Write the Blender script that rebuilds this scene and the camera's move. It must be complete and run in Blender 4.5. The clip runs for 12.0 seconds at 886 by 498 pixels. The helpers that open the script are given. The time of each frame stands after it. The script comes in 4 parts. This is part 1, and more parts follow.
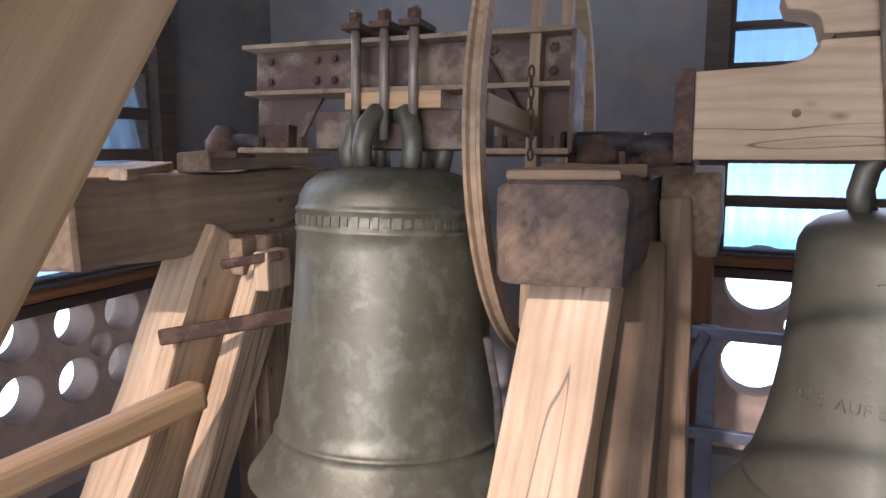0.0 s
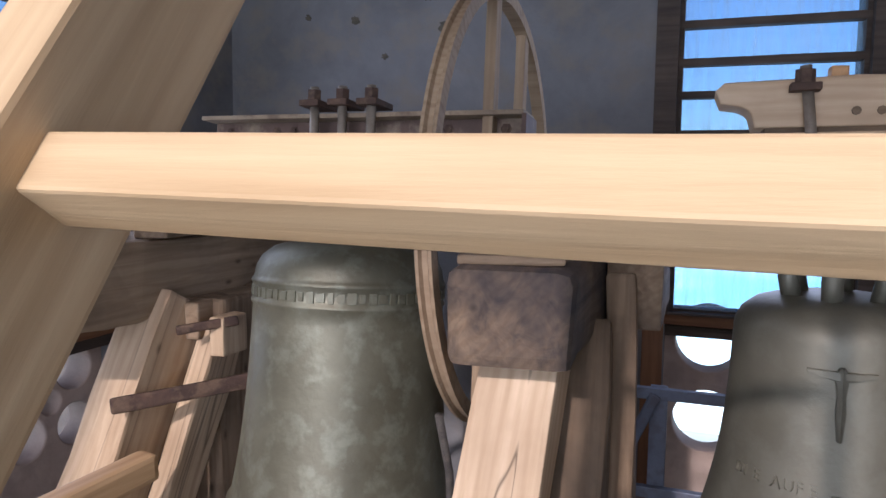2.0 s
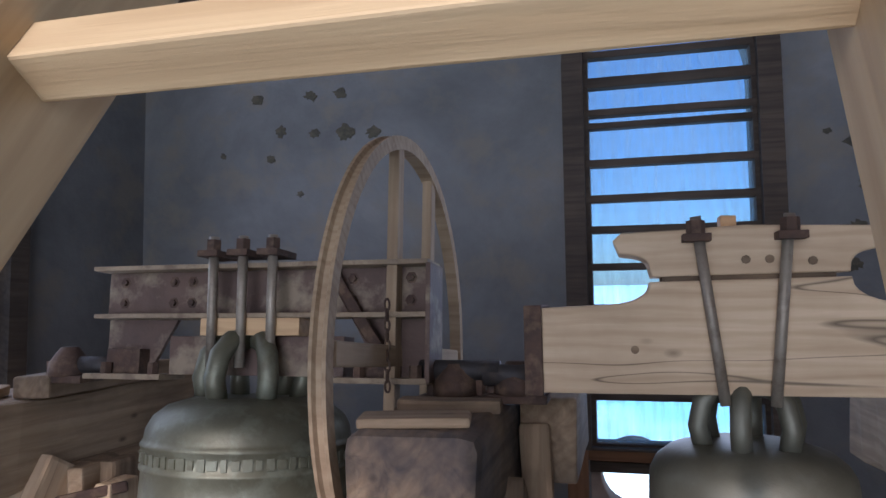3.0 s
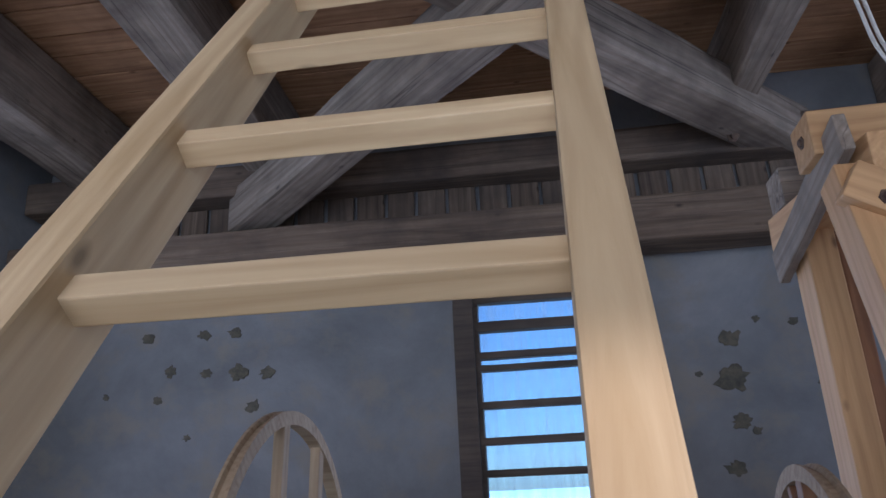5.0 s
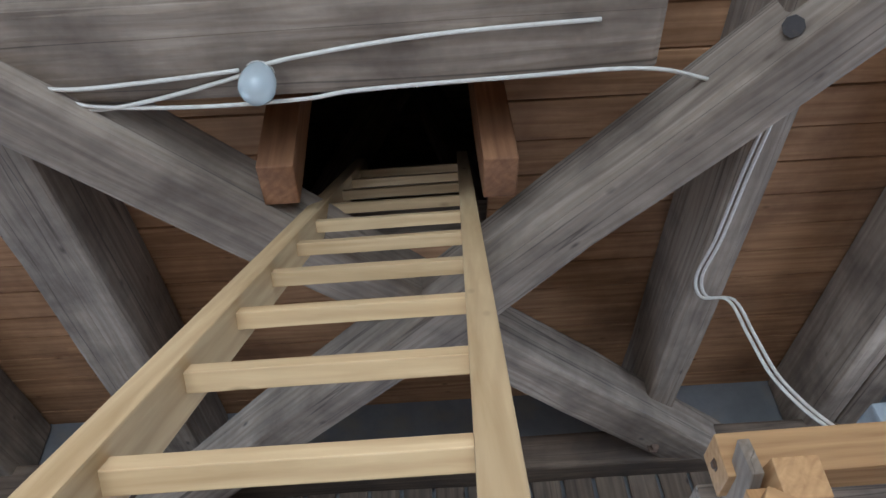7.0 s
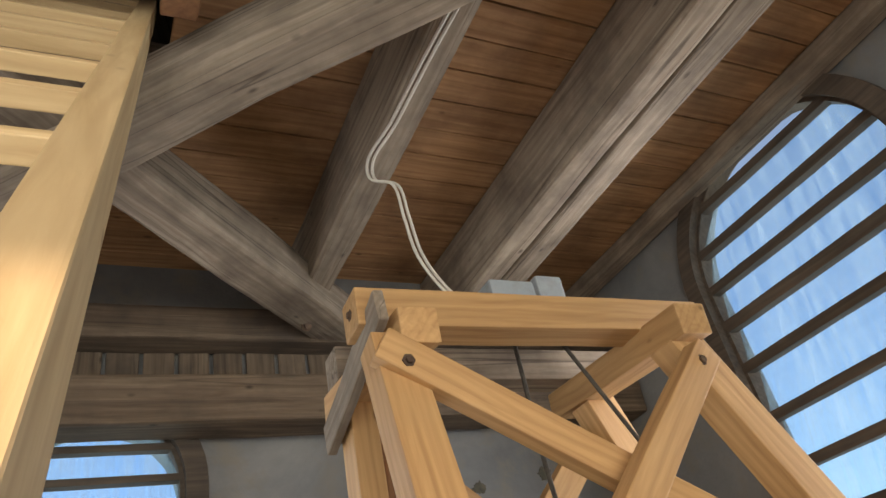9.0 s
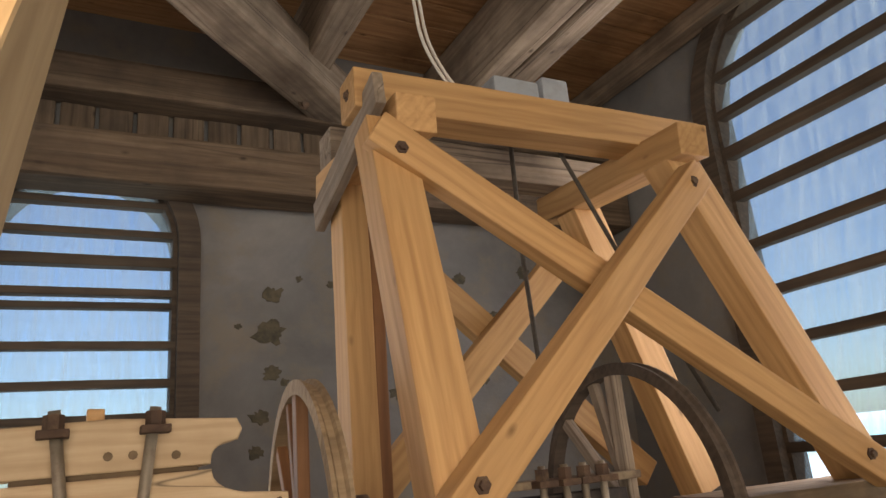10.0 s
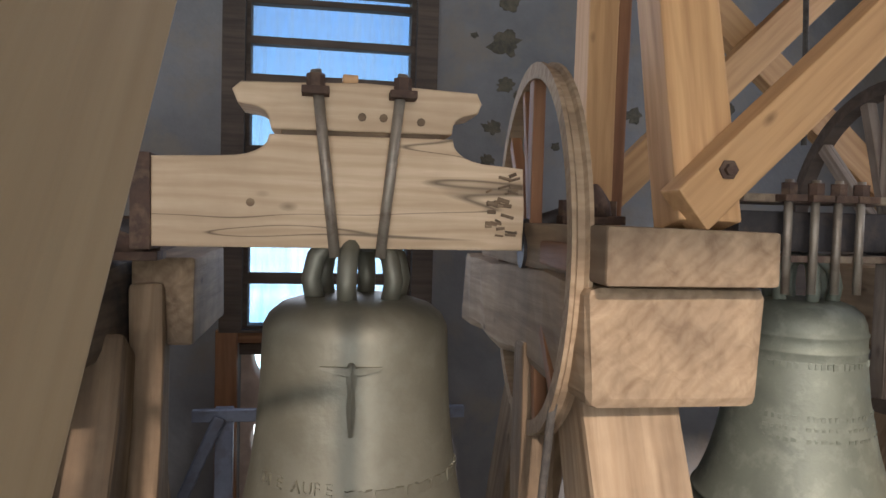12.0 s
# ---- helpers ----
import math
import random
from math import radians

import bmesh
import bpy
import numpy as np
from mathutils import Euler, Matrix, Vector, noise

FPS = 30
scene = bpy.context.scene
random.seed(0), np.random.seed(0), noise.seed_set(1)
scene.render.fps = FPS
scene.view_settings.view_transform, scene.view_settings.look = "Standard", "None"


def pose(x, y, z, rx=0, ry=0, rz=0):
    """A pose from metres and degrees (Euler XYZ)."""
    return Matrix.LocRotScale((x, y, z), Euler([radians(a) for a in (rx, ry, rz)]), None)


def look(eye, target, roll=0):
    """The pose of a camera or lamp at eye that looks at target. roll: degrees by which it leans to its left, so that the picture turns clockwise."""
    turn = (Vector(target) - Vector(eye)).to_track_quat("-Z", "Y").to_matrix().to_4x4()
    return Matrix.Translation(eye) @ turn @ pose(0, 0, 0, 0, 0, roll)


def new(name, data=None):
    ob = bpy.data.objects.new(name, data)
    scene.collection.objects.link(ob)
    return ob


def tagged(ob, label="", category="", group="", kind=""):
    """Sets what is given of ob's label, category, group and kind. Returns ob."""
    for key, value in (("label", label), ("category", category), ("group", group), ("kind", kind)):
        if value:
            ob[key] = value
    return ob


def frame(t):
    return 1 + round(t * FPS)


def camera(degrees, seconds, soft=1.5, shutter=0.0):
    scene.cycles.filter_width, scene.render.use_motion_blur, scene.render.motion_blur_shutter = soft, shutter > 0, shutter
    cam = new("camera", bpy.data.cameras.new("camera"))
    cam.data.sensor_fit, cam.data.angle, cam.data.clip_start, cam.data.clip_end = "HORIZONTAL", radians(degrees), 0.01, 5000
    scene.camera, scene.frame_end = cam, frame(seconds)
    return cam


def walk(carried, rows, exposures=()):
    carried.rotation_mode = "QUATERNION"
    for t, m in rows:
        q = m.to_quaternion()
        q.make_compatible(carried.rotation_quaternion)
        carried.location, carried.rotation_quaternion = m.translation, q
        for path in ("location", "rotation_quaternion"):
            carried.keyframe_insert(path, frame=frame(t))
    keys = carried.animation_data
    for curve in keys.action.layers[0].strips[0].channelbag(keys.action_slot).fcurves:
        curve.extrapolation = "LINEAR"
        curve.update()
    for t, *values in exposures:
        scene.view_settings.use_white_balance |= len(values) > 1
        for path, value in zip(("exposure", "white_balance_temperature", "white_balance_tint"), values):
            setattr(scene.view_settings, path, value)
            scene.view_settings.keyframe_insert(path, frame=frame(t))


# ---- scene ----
cam = camera(63.6, 12.0)
PATH = [
    (0, (-0.286, 0.205, 1.737), (-1.047, 2.032, 1.449), 0.0),
    (0.5, (-0.283, 0.202, 1.743), (-1.049, 2.025, 1.448), -0.1),
    (1, (-0.284, 0.201, 1.737), (-1.042, 2.029, 1.448), 0.1),
    (1.5, (-0.271, 0.193, 1.790), (-0.984, 2.039, 1.498), 0.5),
    (2, (-0.254, 0.183, 1.833), (-0.924, 2.058, 1.646), 0.7),
    (2.5, (-0.229, 0.251, 1.858), (-0.836, 2.157, 1.851), 0.4),
    (2.7, (-0.219, 0.251, 1.878), (-0.772, 2.172, 1.948), 0.0),
    (4.3, (-0.171, 0.226, 2.020), (-0.498, 2.160, 2.409), -2.2),
    (4.5, (-0.161, 0.214, 2.040), (-0.427, 2.135, 2.531), -2.4),
    (5, (-0.142, 0.182, 2.079), (-0.346, 2.053, 2.755), -2.6),
    (5.5, (-0.144, 0.150, 2.102), (-0.298, 1.947, 2.967), -2.8),
    (6, (-0.141, 0.129, 2.111), (-0.254, 1.825, 3.166), -2.6),
    (6.5, (-0.130, 0.114, 2.111), (-0.203, 1.696, 3.332), -2.4),
    (6.7, (-0.133, 0.112, 2.109), (-0.173, 1.644, 3.393), -2.8),
    (8.3, (-0.083, 0.182, 1.974), (0.570, 1.508, 3.322), -15.6),
    (8.5, (-0.061, 0.211, 1.945), (0.667, 1.552, 3.238), -15.6),
    (9, (-0.048, 0.227, 1.920), (0.808, 1.674, 3.003), -12.9),
    (9.5, (-0.062, 0.214, 1.928), (0.845, 1.791, 2.760), -8.7),
    (10, (-0.032, 0.240, 1.910), (0.866, 1.930, 2.491), -5.2),
    (10.5, (-0.013, 0.266, 1.852), (0.844, 2.033, 2.227), -2.6),
    (11, (-0.011, 0.286, 1.806), (0.762, 2.123, 1.976), -0.1),
    (11.5, (-0.009, 0.305, 1.788), (0.581, 2.216, 1.797), 1.5),
    (12, (-0.045, 0.302, 1.776), (0.289, 2.272, 1.692), 1.5),
]
EXPOSURES = [(0, 0.25, 5900, 29), (2.0, 0.0, 5650, 26), (2.7, -0.15, 5550, 23), (4.5, -0.05, 5450, 23), (5.5, 0.1, 5250, 24), (6.5, 0.42, 5500, 17), (8.3, 0.85, 6300, 13), (9.0, 0.65, 7600, 16), (9.5, 0.4, 8700, 23), (10.5, 0.25, 8500, 25), (11.5, 0.2, 6800, 21), (12, 0.25, 6400, 20)]
walk(cam, [(t, look(eye, target, roll)) for t, eye, target, roll in PATH], EXPOSURES)

# light: morning sky through the bell openings, a low sun and added fill from behind the viewer
world = bpy.data.worlds.new("world")
scene.world = world
world.use_nodes = True
wn = world.node_tree.nodes
wl = world.node_tree.links
sky = wn.new("ShaderNodeTexSky")
sky.sky_type = "NISHITA"
sky.sun_disc = False
sky.sun_elevation = radians(32)
sky.sun_rotation = radians(185)
wl.new(sky.outputs[0], wn["Background"].inputs[0])
wn["Background"].inputs[1].default_value = 0.15

sun = new("sun", bpy.data.lights.new("sun", "SUN"))
sun.data.energy = 3.1
sun.data.angle = radians(1.6)
sun.data.color = (1.0, 0.90, 0.78)
sun.matrix_world = look((-0.7, -6.0, 5.2), (0.0, 1.6, 1.2))


def window_lamp(name, at, to, w, h, watts, colour):
    d = bpy.data.lights.new(name, "AREA")
    d.shape, d.size, d.size_y, d.energy, d.color = "RECTANGLE", w, h, watts, colour
    ob = new(name, d)
    ob.matrix_world = look(at, to)
    return ob


# the south lamp is added fill, set in the invented opening behind the viewer
window_lamp("south_fill", (-0.7, -1.72, 2.0), (0.0, 2.0, 1.9), 2.3, 2.6, 47, (0.93, 0.96, 1.0))
window_lamp("sky_light_west", (-2.36, 2.0, 2.2), (0.0, 1.9, 2.2), 0.9, 2.0, 14, (0.82, 0.9, 1.0))
window_lamp("sky_light_east", (2.38, 1.85, 2.6), (0.0, 1.9, 2.4), 0.9, 1.6, 20, (0.82, 0.9, 1.0))
window_lamp("sky_light_north", (-0.04, 3.05, 2.3), (0.0, 0.0, 2.0), 0.6, 1.6, 8, (0.82, 0.9, 1.0))


# ---- materials ----
def mat_base(name):
    m = bpy.data.materials.new(name)
    m.use_nodes = True
    nt = m.node_tree
    return m, nt, nt.nodes["Principled BSDF"]


def ramp(nt, stops):
    r = nt.nodes.new("ShaderNodeValToRGB")
    while len(r.color_ramp.elements) < len(stops):
        r.color_ramp.elements.new(0.5)
    for e, (p, c) in zip(r.color_ramp.elements, stops):
        e.position, e.color = p, (*c, 1)
    return r


def noise_tex(nt, vec, scale, detail=6.0, rough=0.55, dist=0.0):
    n = nt.nodes.new("ShaderNodeTexNoise")
    n.inputs["Scale"].default_value = scale
    n.inputs["Detail"].default_value = detail
    n.inputs["Roughness"].default_value = rough
    n.inputs["Distortion"].default_value = dist
    nt.links.new(vec, n.inputs["Vector"])
    return n


def coords(nt, scale=(1, 1, 1), spread=7.0):
    tc = nt.nodes.new("ShaderNodeTexCoord")
    oi = nt.nodes.new("ShaderNodeObjectInfo")
    mul = nt.nodes.new("ShaderNodeMath")
    mul.operation = "MULTIPLY"
    mul.inputs[1].default_value = spread
    nt.links.new(oi.outputs["Random"], mul.inputs[0])
    add = nt.nodes.new("ShaderNodeVectorMath")
    add.operation = "ADD"
    nt.links.new(tc.outputs["Object"], add.inputs[0])
    nt.links.new(mul.outputs[0], add.inputs[1])
    mp = nt.nodes.new("ShaderNodeMapping")
    mp.inputs["Scale"].default_value = scale
    nt.links.new(add.outputs[0], mp.inputs["Vector"])
    return add.outputs[0], mp.outputs[0], oi


def mix(nt, a, b, fac, kind="MIX"):
    n = nt.nodes.new("ShaderNodeMix")
    n.data_type = "RGBA"
    n.blend_type = kind
    for sock, v in ((n.inputs["Factor"], fac), (n.inputs["A"], a), (n.inputs["B"], b)):
        if hasattr(v, "links"):
            nt.links.new(v, sock)
        elif isinstance(v, tuple):
            sock.default_value = (*v, 1)
        else:
            sock.default_value = v
    return n.outputs["Result"]


def wood(name, dark, light, stain, stain_amount=0.5, rough=0.75, bump=0.25, grain=34.0, knots=True, crack=0.0, flat=False):
    """Grain runs along the local x axis of each timber."""
    m, nt, b = mat_base(name)
    raw, vec, oi = coords(nt, (1.6, grain, 3.0 if flat else grain))
    g = noise_tex(nt, vec, 1.0, 9, 0.6, 0.6)
    rings = nt.nodes.new("ShaderNodeTexWave")
    rings.wave_type, rings.bands_direction = "RINGS", "X"
    rings.inputs["Scale"].default_value = 9.0
    rings.inputs["Distortion"].default_value = 7.0
    rings.inputs["Detail"].default_value = 3.0
    rings.inputs["Detail Scale"].default_value = 0.8
    mp = nt.nodes.new("ShaderNodeMapping")
    mp.inputs["Scale"].default_value = (0.35, 1.5, 1.5)
    nt.links.new(raw, mp.inputs["Vector"])
    nt.links.new(mp.outputs[0], rings.inputs["Vector"])
    c1 = ramp(nt, [(0.28, dark), (0.72, light)])
    nt.links.new(g.outputs["Fac"], c1.inputs[0])
    soft = ramp(nt, [(0.0, (0.72, 0.66, 0.6)), (0.6, (1, 1, 1))])
    nt.links.new(rings.outputs["Fac"], soft.inputs[0])
    col = mix(nt, c1.outputs[0], soft.outputs[0], 0.4, "MULTIPLY")
    big = noise_tex(nt, raw, 3.2, 5, 0.6)
    sr = ramp(nt, [(0.42, (0, 0, 0)), (0.68, (stain_amount,) * 3)])
    nt.links.new(big.outputs["Fac"], sr.inputs[0])
    col = mix(nt, col, stain, sr.outputs[0])
    height = g.outputs["Fac"]
    if knots:
        v = nt.nodes.new("ShaderNodeTexVoronoi")
        v.inputs["Scale"].default_value = 1.0
        kp = nt.nodes.new("ShaderNodeMapping")
        kp.inputs["Scale"].default_value = (4.2, 8.5, 8.5)
        nt.links.new(raw, kp.inputs["Vector"])
        nt.links.new(kp.outputs[0], v.inputs["Vector"])
        kr = ramp(nt, [(0.03, (0.85,) * 3), (0.06, (0.45,) * 3), (0.10, (0, 0, 0))])
        nt.links.new(v.outputs["Distance"], kr.inputs[0])
        col = mix(nt, col, tuple(c * 0.45 for c in dark), kr.outputs[0])
    if crack:
        cv = nt.nodes.new("ShaderNodeMapping")
        cv.inputs["Scale"].default_value = (0.8, 10.0, 0.8) if flat else (0.15, 9.0, 9.0)
        nt.links.new(raw, cv.inputs["Vector"])
        cn = noise_tex(nt, cv.outputs[0], 1.0, 2, 0.4, 0.3)
        cr = ramp(nt, [(0.493, (0, 0, 0)), (0.5, (crack * 0.8,) * 3), (0.507, (0, 0, 0))])
        nt.links.new(cn.outputs["Fac"], cr.inputs[0])
        col = mix(nt, col, (0.02, 0.013, 0.008), cr.outputs[0])
    # tone varies a little from timber to timber
    tone = nt.nodes.new("ShaderNodeMapRange")
    tone.inputs["To Min"].default_value = 0.82
    tone.inputs["To Max"].default_value = 1.12
    nt.links.new(oi.outputs["Random"], tone.inputs["Value"])
    hsv = nt.nodes.new("ShaderNodeHueSaturation")
    nt.links.new(tone.outputs[0], hsv.inputs["Value"])
    nt.links.new(col, hsv.inputs["Color"])
    nt.links.new(hsv.outputs[0], b.inputs["Base Color"])
    b.inputs["Roughness"].default_value = rough
    b.inputs["Specular IOR Level"].default_value = 0.3
    bp = nt.nodes.new("ShaderNodeBump")
    bp.inputs["Strength"].default_value = bump
    bp.inputs["Distance"].default_value = 0.01
    nt.links.new(height, bp.inputs["Height"])
    nt.links.new(bp.outputs[0], b.inputs["Normal"])
    return m


def mottled(name, stops, scale, second, second_scale, amount, rough=0.8, metal=0.0, bump=0.3, fine=60.0, rough_var=0.0):
    m, nt, b = mat_base(name)
    raw, vec, oi = coords(nt)
    n1 = noise_tex(nt, raw, scale, 8, 0.65, 0.3)
    c = ramp(nt, stops)
    nt.links.new(n1.outputs["Fac"], c.inputs[0])
    n2 = noise_tex(nt, raw, second_scale, 6, 0.6)
    r2 = ramp(nt, [(0.5, (0, 0, 0)), (0.64, (amount,) * 3)])
    nt.links.new(n2.outputs["Fac"], r2.inputs[0])
    col = mix(nt, c.outputs[0], second, r2.outputs[0])
    nt.links.new(col, b.inputs["Base Color"])
    n3 = noise_tex(nt, raw, fine, 4, 0.6)
    rr = nt.nodes.new("ShaderNodeMapRange")
    rr.inputs["To Min"].default_value = max(0.05, rough - rough_var)
    rr.inputs["To Max"].default_value = min(1.0, rough + rough_var)
    nt.links.new(n1.outputs["Fac"], rr.inputs["Value"])
    nt.links.new(rr.outputs[0], b.inputs["Roughness"])
    b.inputs["Metallic"].default_value = metal
    bp = nt.nodes.new("ShaderNodeBump")
    bp.inputs["Strength"].default_value = bump
    bp.inputs["Distance"].default_value = 0.006
    nt.links.new(n3.outputs["Fac"], bp.inputs["Height"])
    nt.links.new(bp.outputs[0], b.inputs["Normal"])
    return m


NEW_PINE = wood("new_pine", (0.42, 0.25, 0.11), (0.62, 0.42, 0.22), (0.5, 0.32, 0.16), 0.3, 0.6, 0.12, 30, True)
LADDER_PINE = wood("ladder_pine", (0.37, 0.245, 0.115), (0.58, 0.425, 0.235), (0.42, 0.30, 0.16), 0.5, 0.65, 0.2, 26, True)
TRUSS_PINE = wood("truss_pine", (0.37, 0.195, 0.08), (0.58, 0.345, 0.155), (0.45, 0.28, 0.13), 0.3, 0.6, 0.15, 30, True)
WALL_OAK = wood("wall_oak", (0.075, 0.05, 0.034), (0.19, 0.135, 0.09), (0.045, 0.034, 0.027), 0.7, 0.85, 0.5, 26, True, 0.6)
OLD_OAK = wood("old_oak", (0.13, 0.085, 0.048), (0.30, 0.21, 0.125), (0.06, 0.045, 0.03), 0.75, 0.85, 0.5, 26, True)
PALE_OAK = wood("pale_oak", (0.44, 0.305, 0.175), (0.65, 0.49, 0.31), (0.31, 0.205, 0.12), 0.5, 0.8, 0.35, 24, True, 0.75)
MID_OAK = wood("mid_oak", (0.20, 0.135, 0.078), (0.36, 0.262, 0.16), (0.10, 0.07, 0.045), 0.6, 0.85, 0.4, 24, True)
HEAD_OAK = wood("headstock_oak", (0.43, 0.305, 0.18), (0.62, 0.475, 0.31), (0.34, 0.235, 0.14), 0.5, 0.8, 0.35, 24, True, 0.9, True)
GREY_BEAM = wood("grey_beam", (0.17, 0.13, 0.097), (0.385, 0.31, 0.235), (0.085, 0.062, 0.047), 0.75, 0.85, 0.6, 26, True, 0.75)
PLANK_BROWN = wood("plank_brown", (0.25, 0.125, 0.056), (0.50, 0.28, 0.14), (0.12, 0.06, 0.032), 0.6, 0.8, 0.3, 30, True)
FRAME_DARK = wood("frame_dark", (0.05, 0.037, 0.028), (0.115, 0.085, 0.062), (0.03, 0.024, 0.02), 0.5, 0.8, 0.3, 30, False)
RED_BROWN = wood("red_brown", (0.16, 0.07, 0.03), (0.3, 0.145, 0.065), (0.1, 0.05, 0.03), 0.4, 0.7, 0.25, 30, True)
BRONZE = mottled("bronze", [(0.3, (0.105, 0.098, 0.062)), (0.55, (0.15, 0.143, 0.094)), (0.75, (0.20, 0.193, 0.13))], 4, (0.27, 0.285, 0.21), 15, 0.4, 0.5, 0.5, 0.2, 45, 0.1)
BRONZE_DULL = mottled("bronze_dull", [(0.3, (0.13, 0.122, 0.085)), (0.7, (0.18, 0.17, 0.122))], 4, (0.21, 0.205, 0.155), 14, 0.4, 0.52, 0.5, 0.2, 50, 0.1)
BRONZE_GREEN = mottled("bronze_green", [(0.3, (0.115, 0.125, 0.095)), (0.7, (0.18, 0.195, 0.145))], 6, (0.27, 0.285, 0.22), 20, 0.4, 0.6, 0.4, 0.25, 60, 0.1)
DUST_STEEL = mottled("dusty_steel", [(0.3, (0.20, 0.145, 0.09)), (0.7, (0.36, 0.275, 0.175))], 9, (0.12, 0.075, 0.05), 18, 0.6, 0.85, 0.1, 0.4, 80, 0.1)
CHARRED = wood("charred_oak", (0.055, 0.042, 0.033), (0.20, 0.14, 0.085), (0.016, 0.017, 0.021), 0.95, 0.85, 0.7, 22, True)
WHEEL_OAK = wood("wheel_oak", (0.27, 0.185, 0.105), (0.42, 0.31, 0.19), (0.17, 0.115, 0.07), 0.5, 0.75, 0.25, 30, False)
RUST = mottled("rusty_iron", [(0.3, (0.045, 0.028, 0.02)), (0.7, (0.12, 0.07, 0.045))], 14, (0.19, 0.125, 0.075), 22, 0.6, 0.8, 0.35, 0.4, 90, 0.1)
STEEL_BROWN = mottled("painted_steel", [(0.3, (0.075, 0.045, 0.032)), (0.7, (0.135, 0.085, 0.06))], 6, (0.3, 0.235, 0.15), 9, 0.75, 0.7, 0.15, 0.25, 80, 0.1)
ROD_STEEL = mottled("rod_steel", [(0.3, (0.22, 0.18, 0.13)), (0.7, (0.36, 0.31, 0.24))], 12, (0.14, 0.09, 0.06), 20, 0.5, 0.55, 0.6, 0.2, 90, 0.1)
IRON_DARK = mottled("dark_iron", [(0.3, (0.03, 0.028, 0.027)), (0.7, (0.07, 0.06, 0.055))], 12, (0.12, 0.085, 0.06), 18, 0.4, 0.65, 0.5, 0.3, 80, 0.1)
PLASTER = mottled("grey_plaster", [(0.25, (0.10, 0.098, 0.095)), (0.55, (0.165, 0.162, 0.156)), (0.75, (0.235, 0.225, 0.21))], 1.6, (0.19, 0.16, 0.12), 4.5, 0.6, 0.92, 0, 0.5, 28)
STONE = mottled("sandstone", [(0.3, (0.36, 0.27, 0.21)), (0.7, (0.5, 0.39, 0.31))], 3, (0.28, 0.22, 0.18), 7, 0.5, 0.9, 0, 0.4, 40)
PATCH = mottled("bare_patch", [(0.3, (0.045, 0.04, 0.028)), (0.7, (0.11, 0.095, 0.06))], 20, (0.05, 0.045, 0.035), 35, 0.6, 0.95, 0, 0.8, 60)
FLOORBOARD = wood("floorboard", (0.10, 0.07, 0.045), (0.2, 0.15, 0.1), (0.06, 0.05, 0.04), 0.6, 0.85, 0.3, 26, True)
CABLE_WHITE = mottled("cable_white", [(0.3, (0.5, 0.45, 0.38)), (0.7, (0.66, 0.62, 0.55))], 30, (0.4, 0.35, 0.28), 30, 0.4, 0.6, 0, 0.1)
BOX_GREY = mottled("box_grey", [(0.3, (0.24, 0.27, 0.29)), (0.7, (0.33, 0.36, 0.38))], 6, (0.2, 0.2, 0.19), 16, 0.4, 0.5, 0, 0.1)
BLUE_STEEL = mottled("blue_grey_steel", [(0.3, (0.10, 0.115, 0.15)), (0.7, (0.17, 0.19, 0.24))], 8, (0.08, 0.07, 0.07), 20, 0.4, 0.5, 0.3, 0.15)
ROPE = mottled("hemp_rope", [(0.3, (0.035, 0.03, 0.026)), (0.7, (0.08, 0.07, 0.055))], 40, (0.1, 0.08, 0.06), 60, 0.4, 0.9, 0, 0.6, 200)


def make_glass():
    """Wired, dusty louvre glass: mostly clear, with a fine wire grid and grime."""
    m, nt, b = mat_base("wired_glass")
    nt.nodes.remove(b)
    out = nt.nodes["Material Output"]
    raw, vec, oi = coords(nt, (16, 1.5, 1))
    tr = nt.nodes.new("ShaderNodeBsdfTransparent")
    tr.inputs[0].default_value = (0.66, 0.85, 1.0, 1)
    df = nt.nodes.new("ShaderNodeBsdfTranslucent")
    df.inputs[0].default_value = (0.62, 0.7, 0.78, 1)
    gl = nt.nodes.new("ShaderNodeBsdfGlossy")
    gl.inputs["Roughness"].default_value = 0.12
    n = noise_tex(nt, vec, 1.5, 7, 0.65)
    r = ramp(nt, [(0.35, (0.06,) * 3), (0.75, (0.34,) * 3)])
    nt.links.new(n.outputs["Fac"], r.inputs[0])
    m1 = nt.nodes.new("ShaderNodeMixShader")
    nt.links.new(r.outputs[0], m1.inputs[0])
    nt.links.new(tr.outputs[0], m1.inputs[1])
    nt.links.new(df.outputs[0], m1.inputs[2])
    m2 = nt.nodes.new("ShaderNodeMixShader")
    m2.inputs[0].default_value = 0.06
    nt.links.new(m1.outputs[0], m2.inputs[1])
    nt.links.new(gl.outputs[0], m2.inputs[2])
    nt.links.new(m2.outputs[0], out.inputs[0])
    return m


GLASS = make_glass()


def make_lampglass():
    m, nt, b = mat_base("lamp_glass")
    b.inputs["Base Color"].default_value = (0.75, 0.82, 0.82, 1)
    b.inputs["Roughness"].default_value = 0.15
    b.inputs["Transmission Weight"].default_value = 0.6
    return m


LAMP_GLASS = make_lampglass()


# ---- building helpers ----
def link_mesh(name, bm, material, smooth=False):
    me = bpy.data.meshes.new(name)
    bm.normal_update()
    bm.to_mesh(me)
    bm.free()
    me.materials.append(material)
    if smooth:
        for p in me.polygons:
            p.use_smooth = True
    return new(name, me)


def part(name, bm, material, parent=None, label="", m=None, smooth=False):
    ob = link_mesh(name, bm, material, smooth)
    if m is not None:
        ob.matrix_basis = m
    if parent is not None:
        ob.parent = parent
    if label:
        ob["label"] = label
    return ob


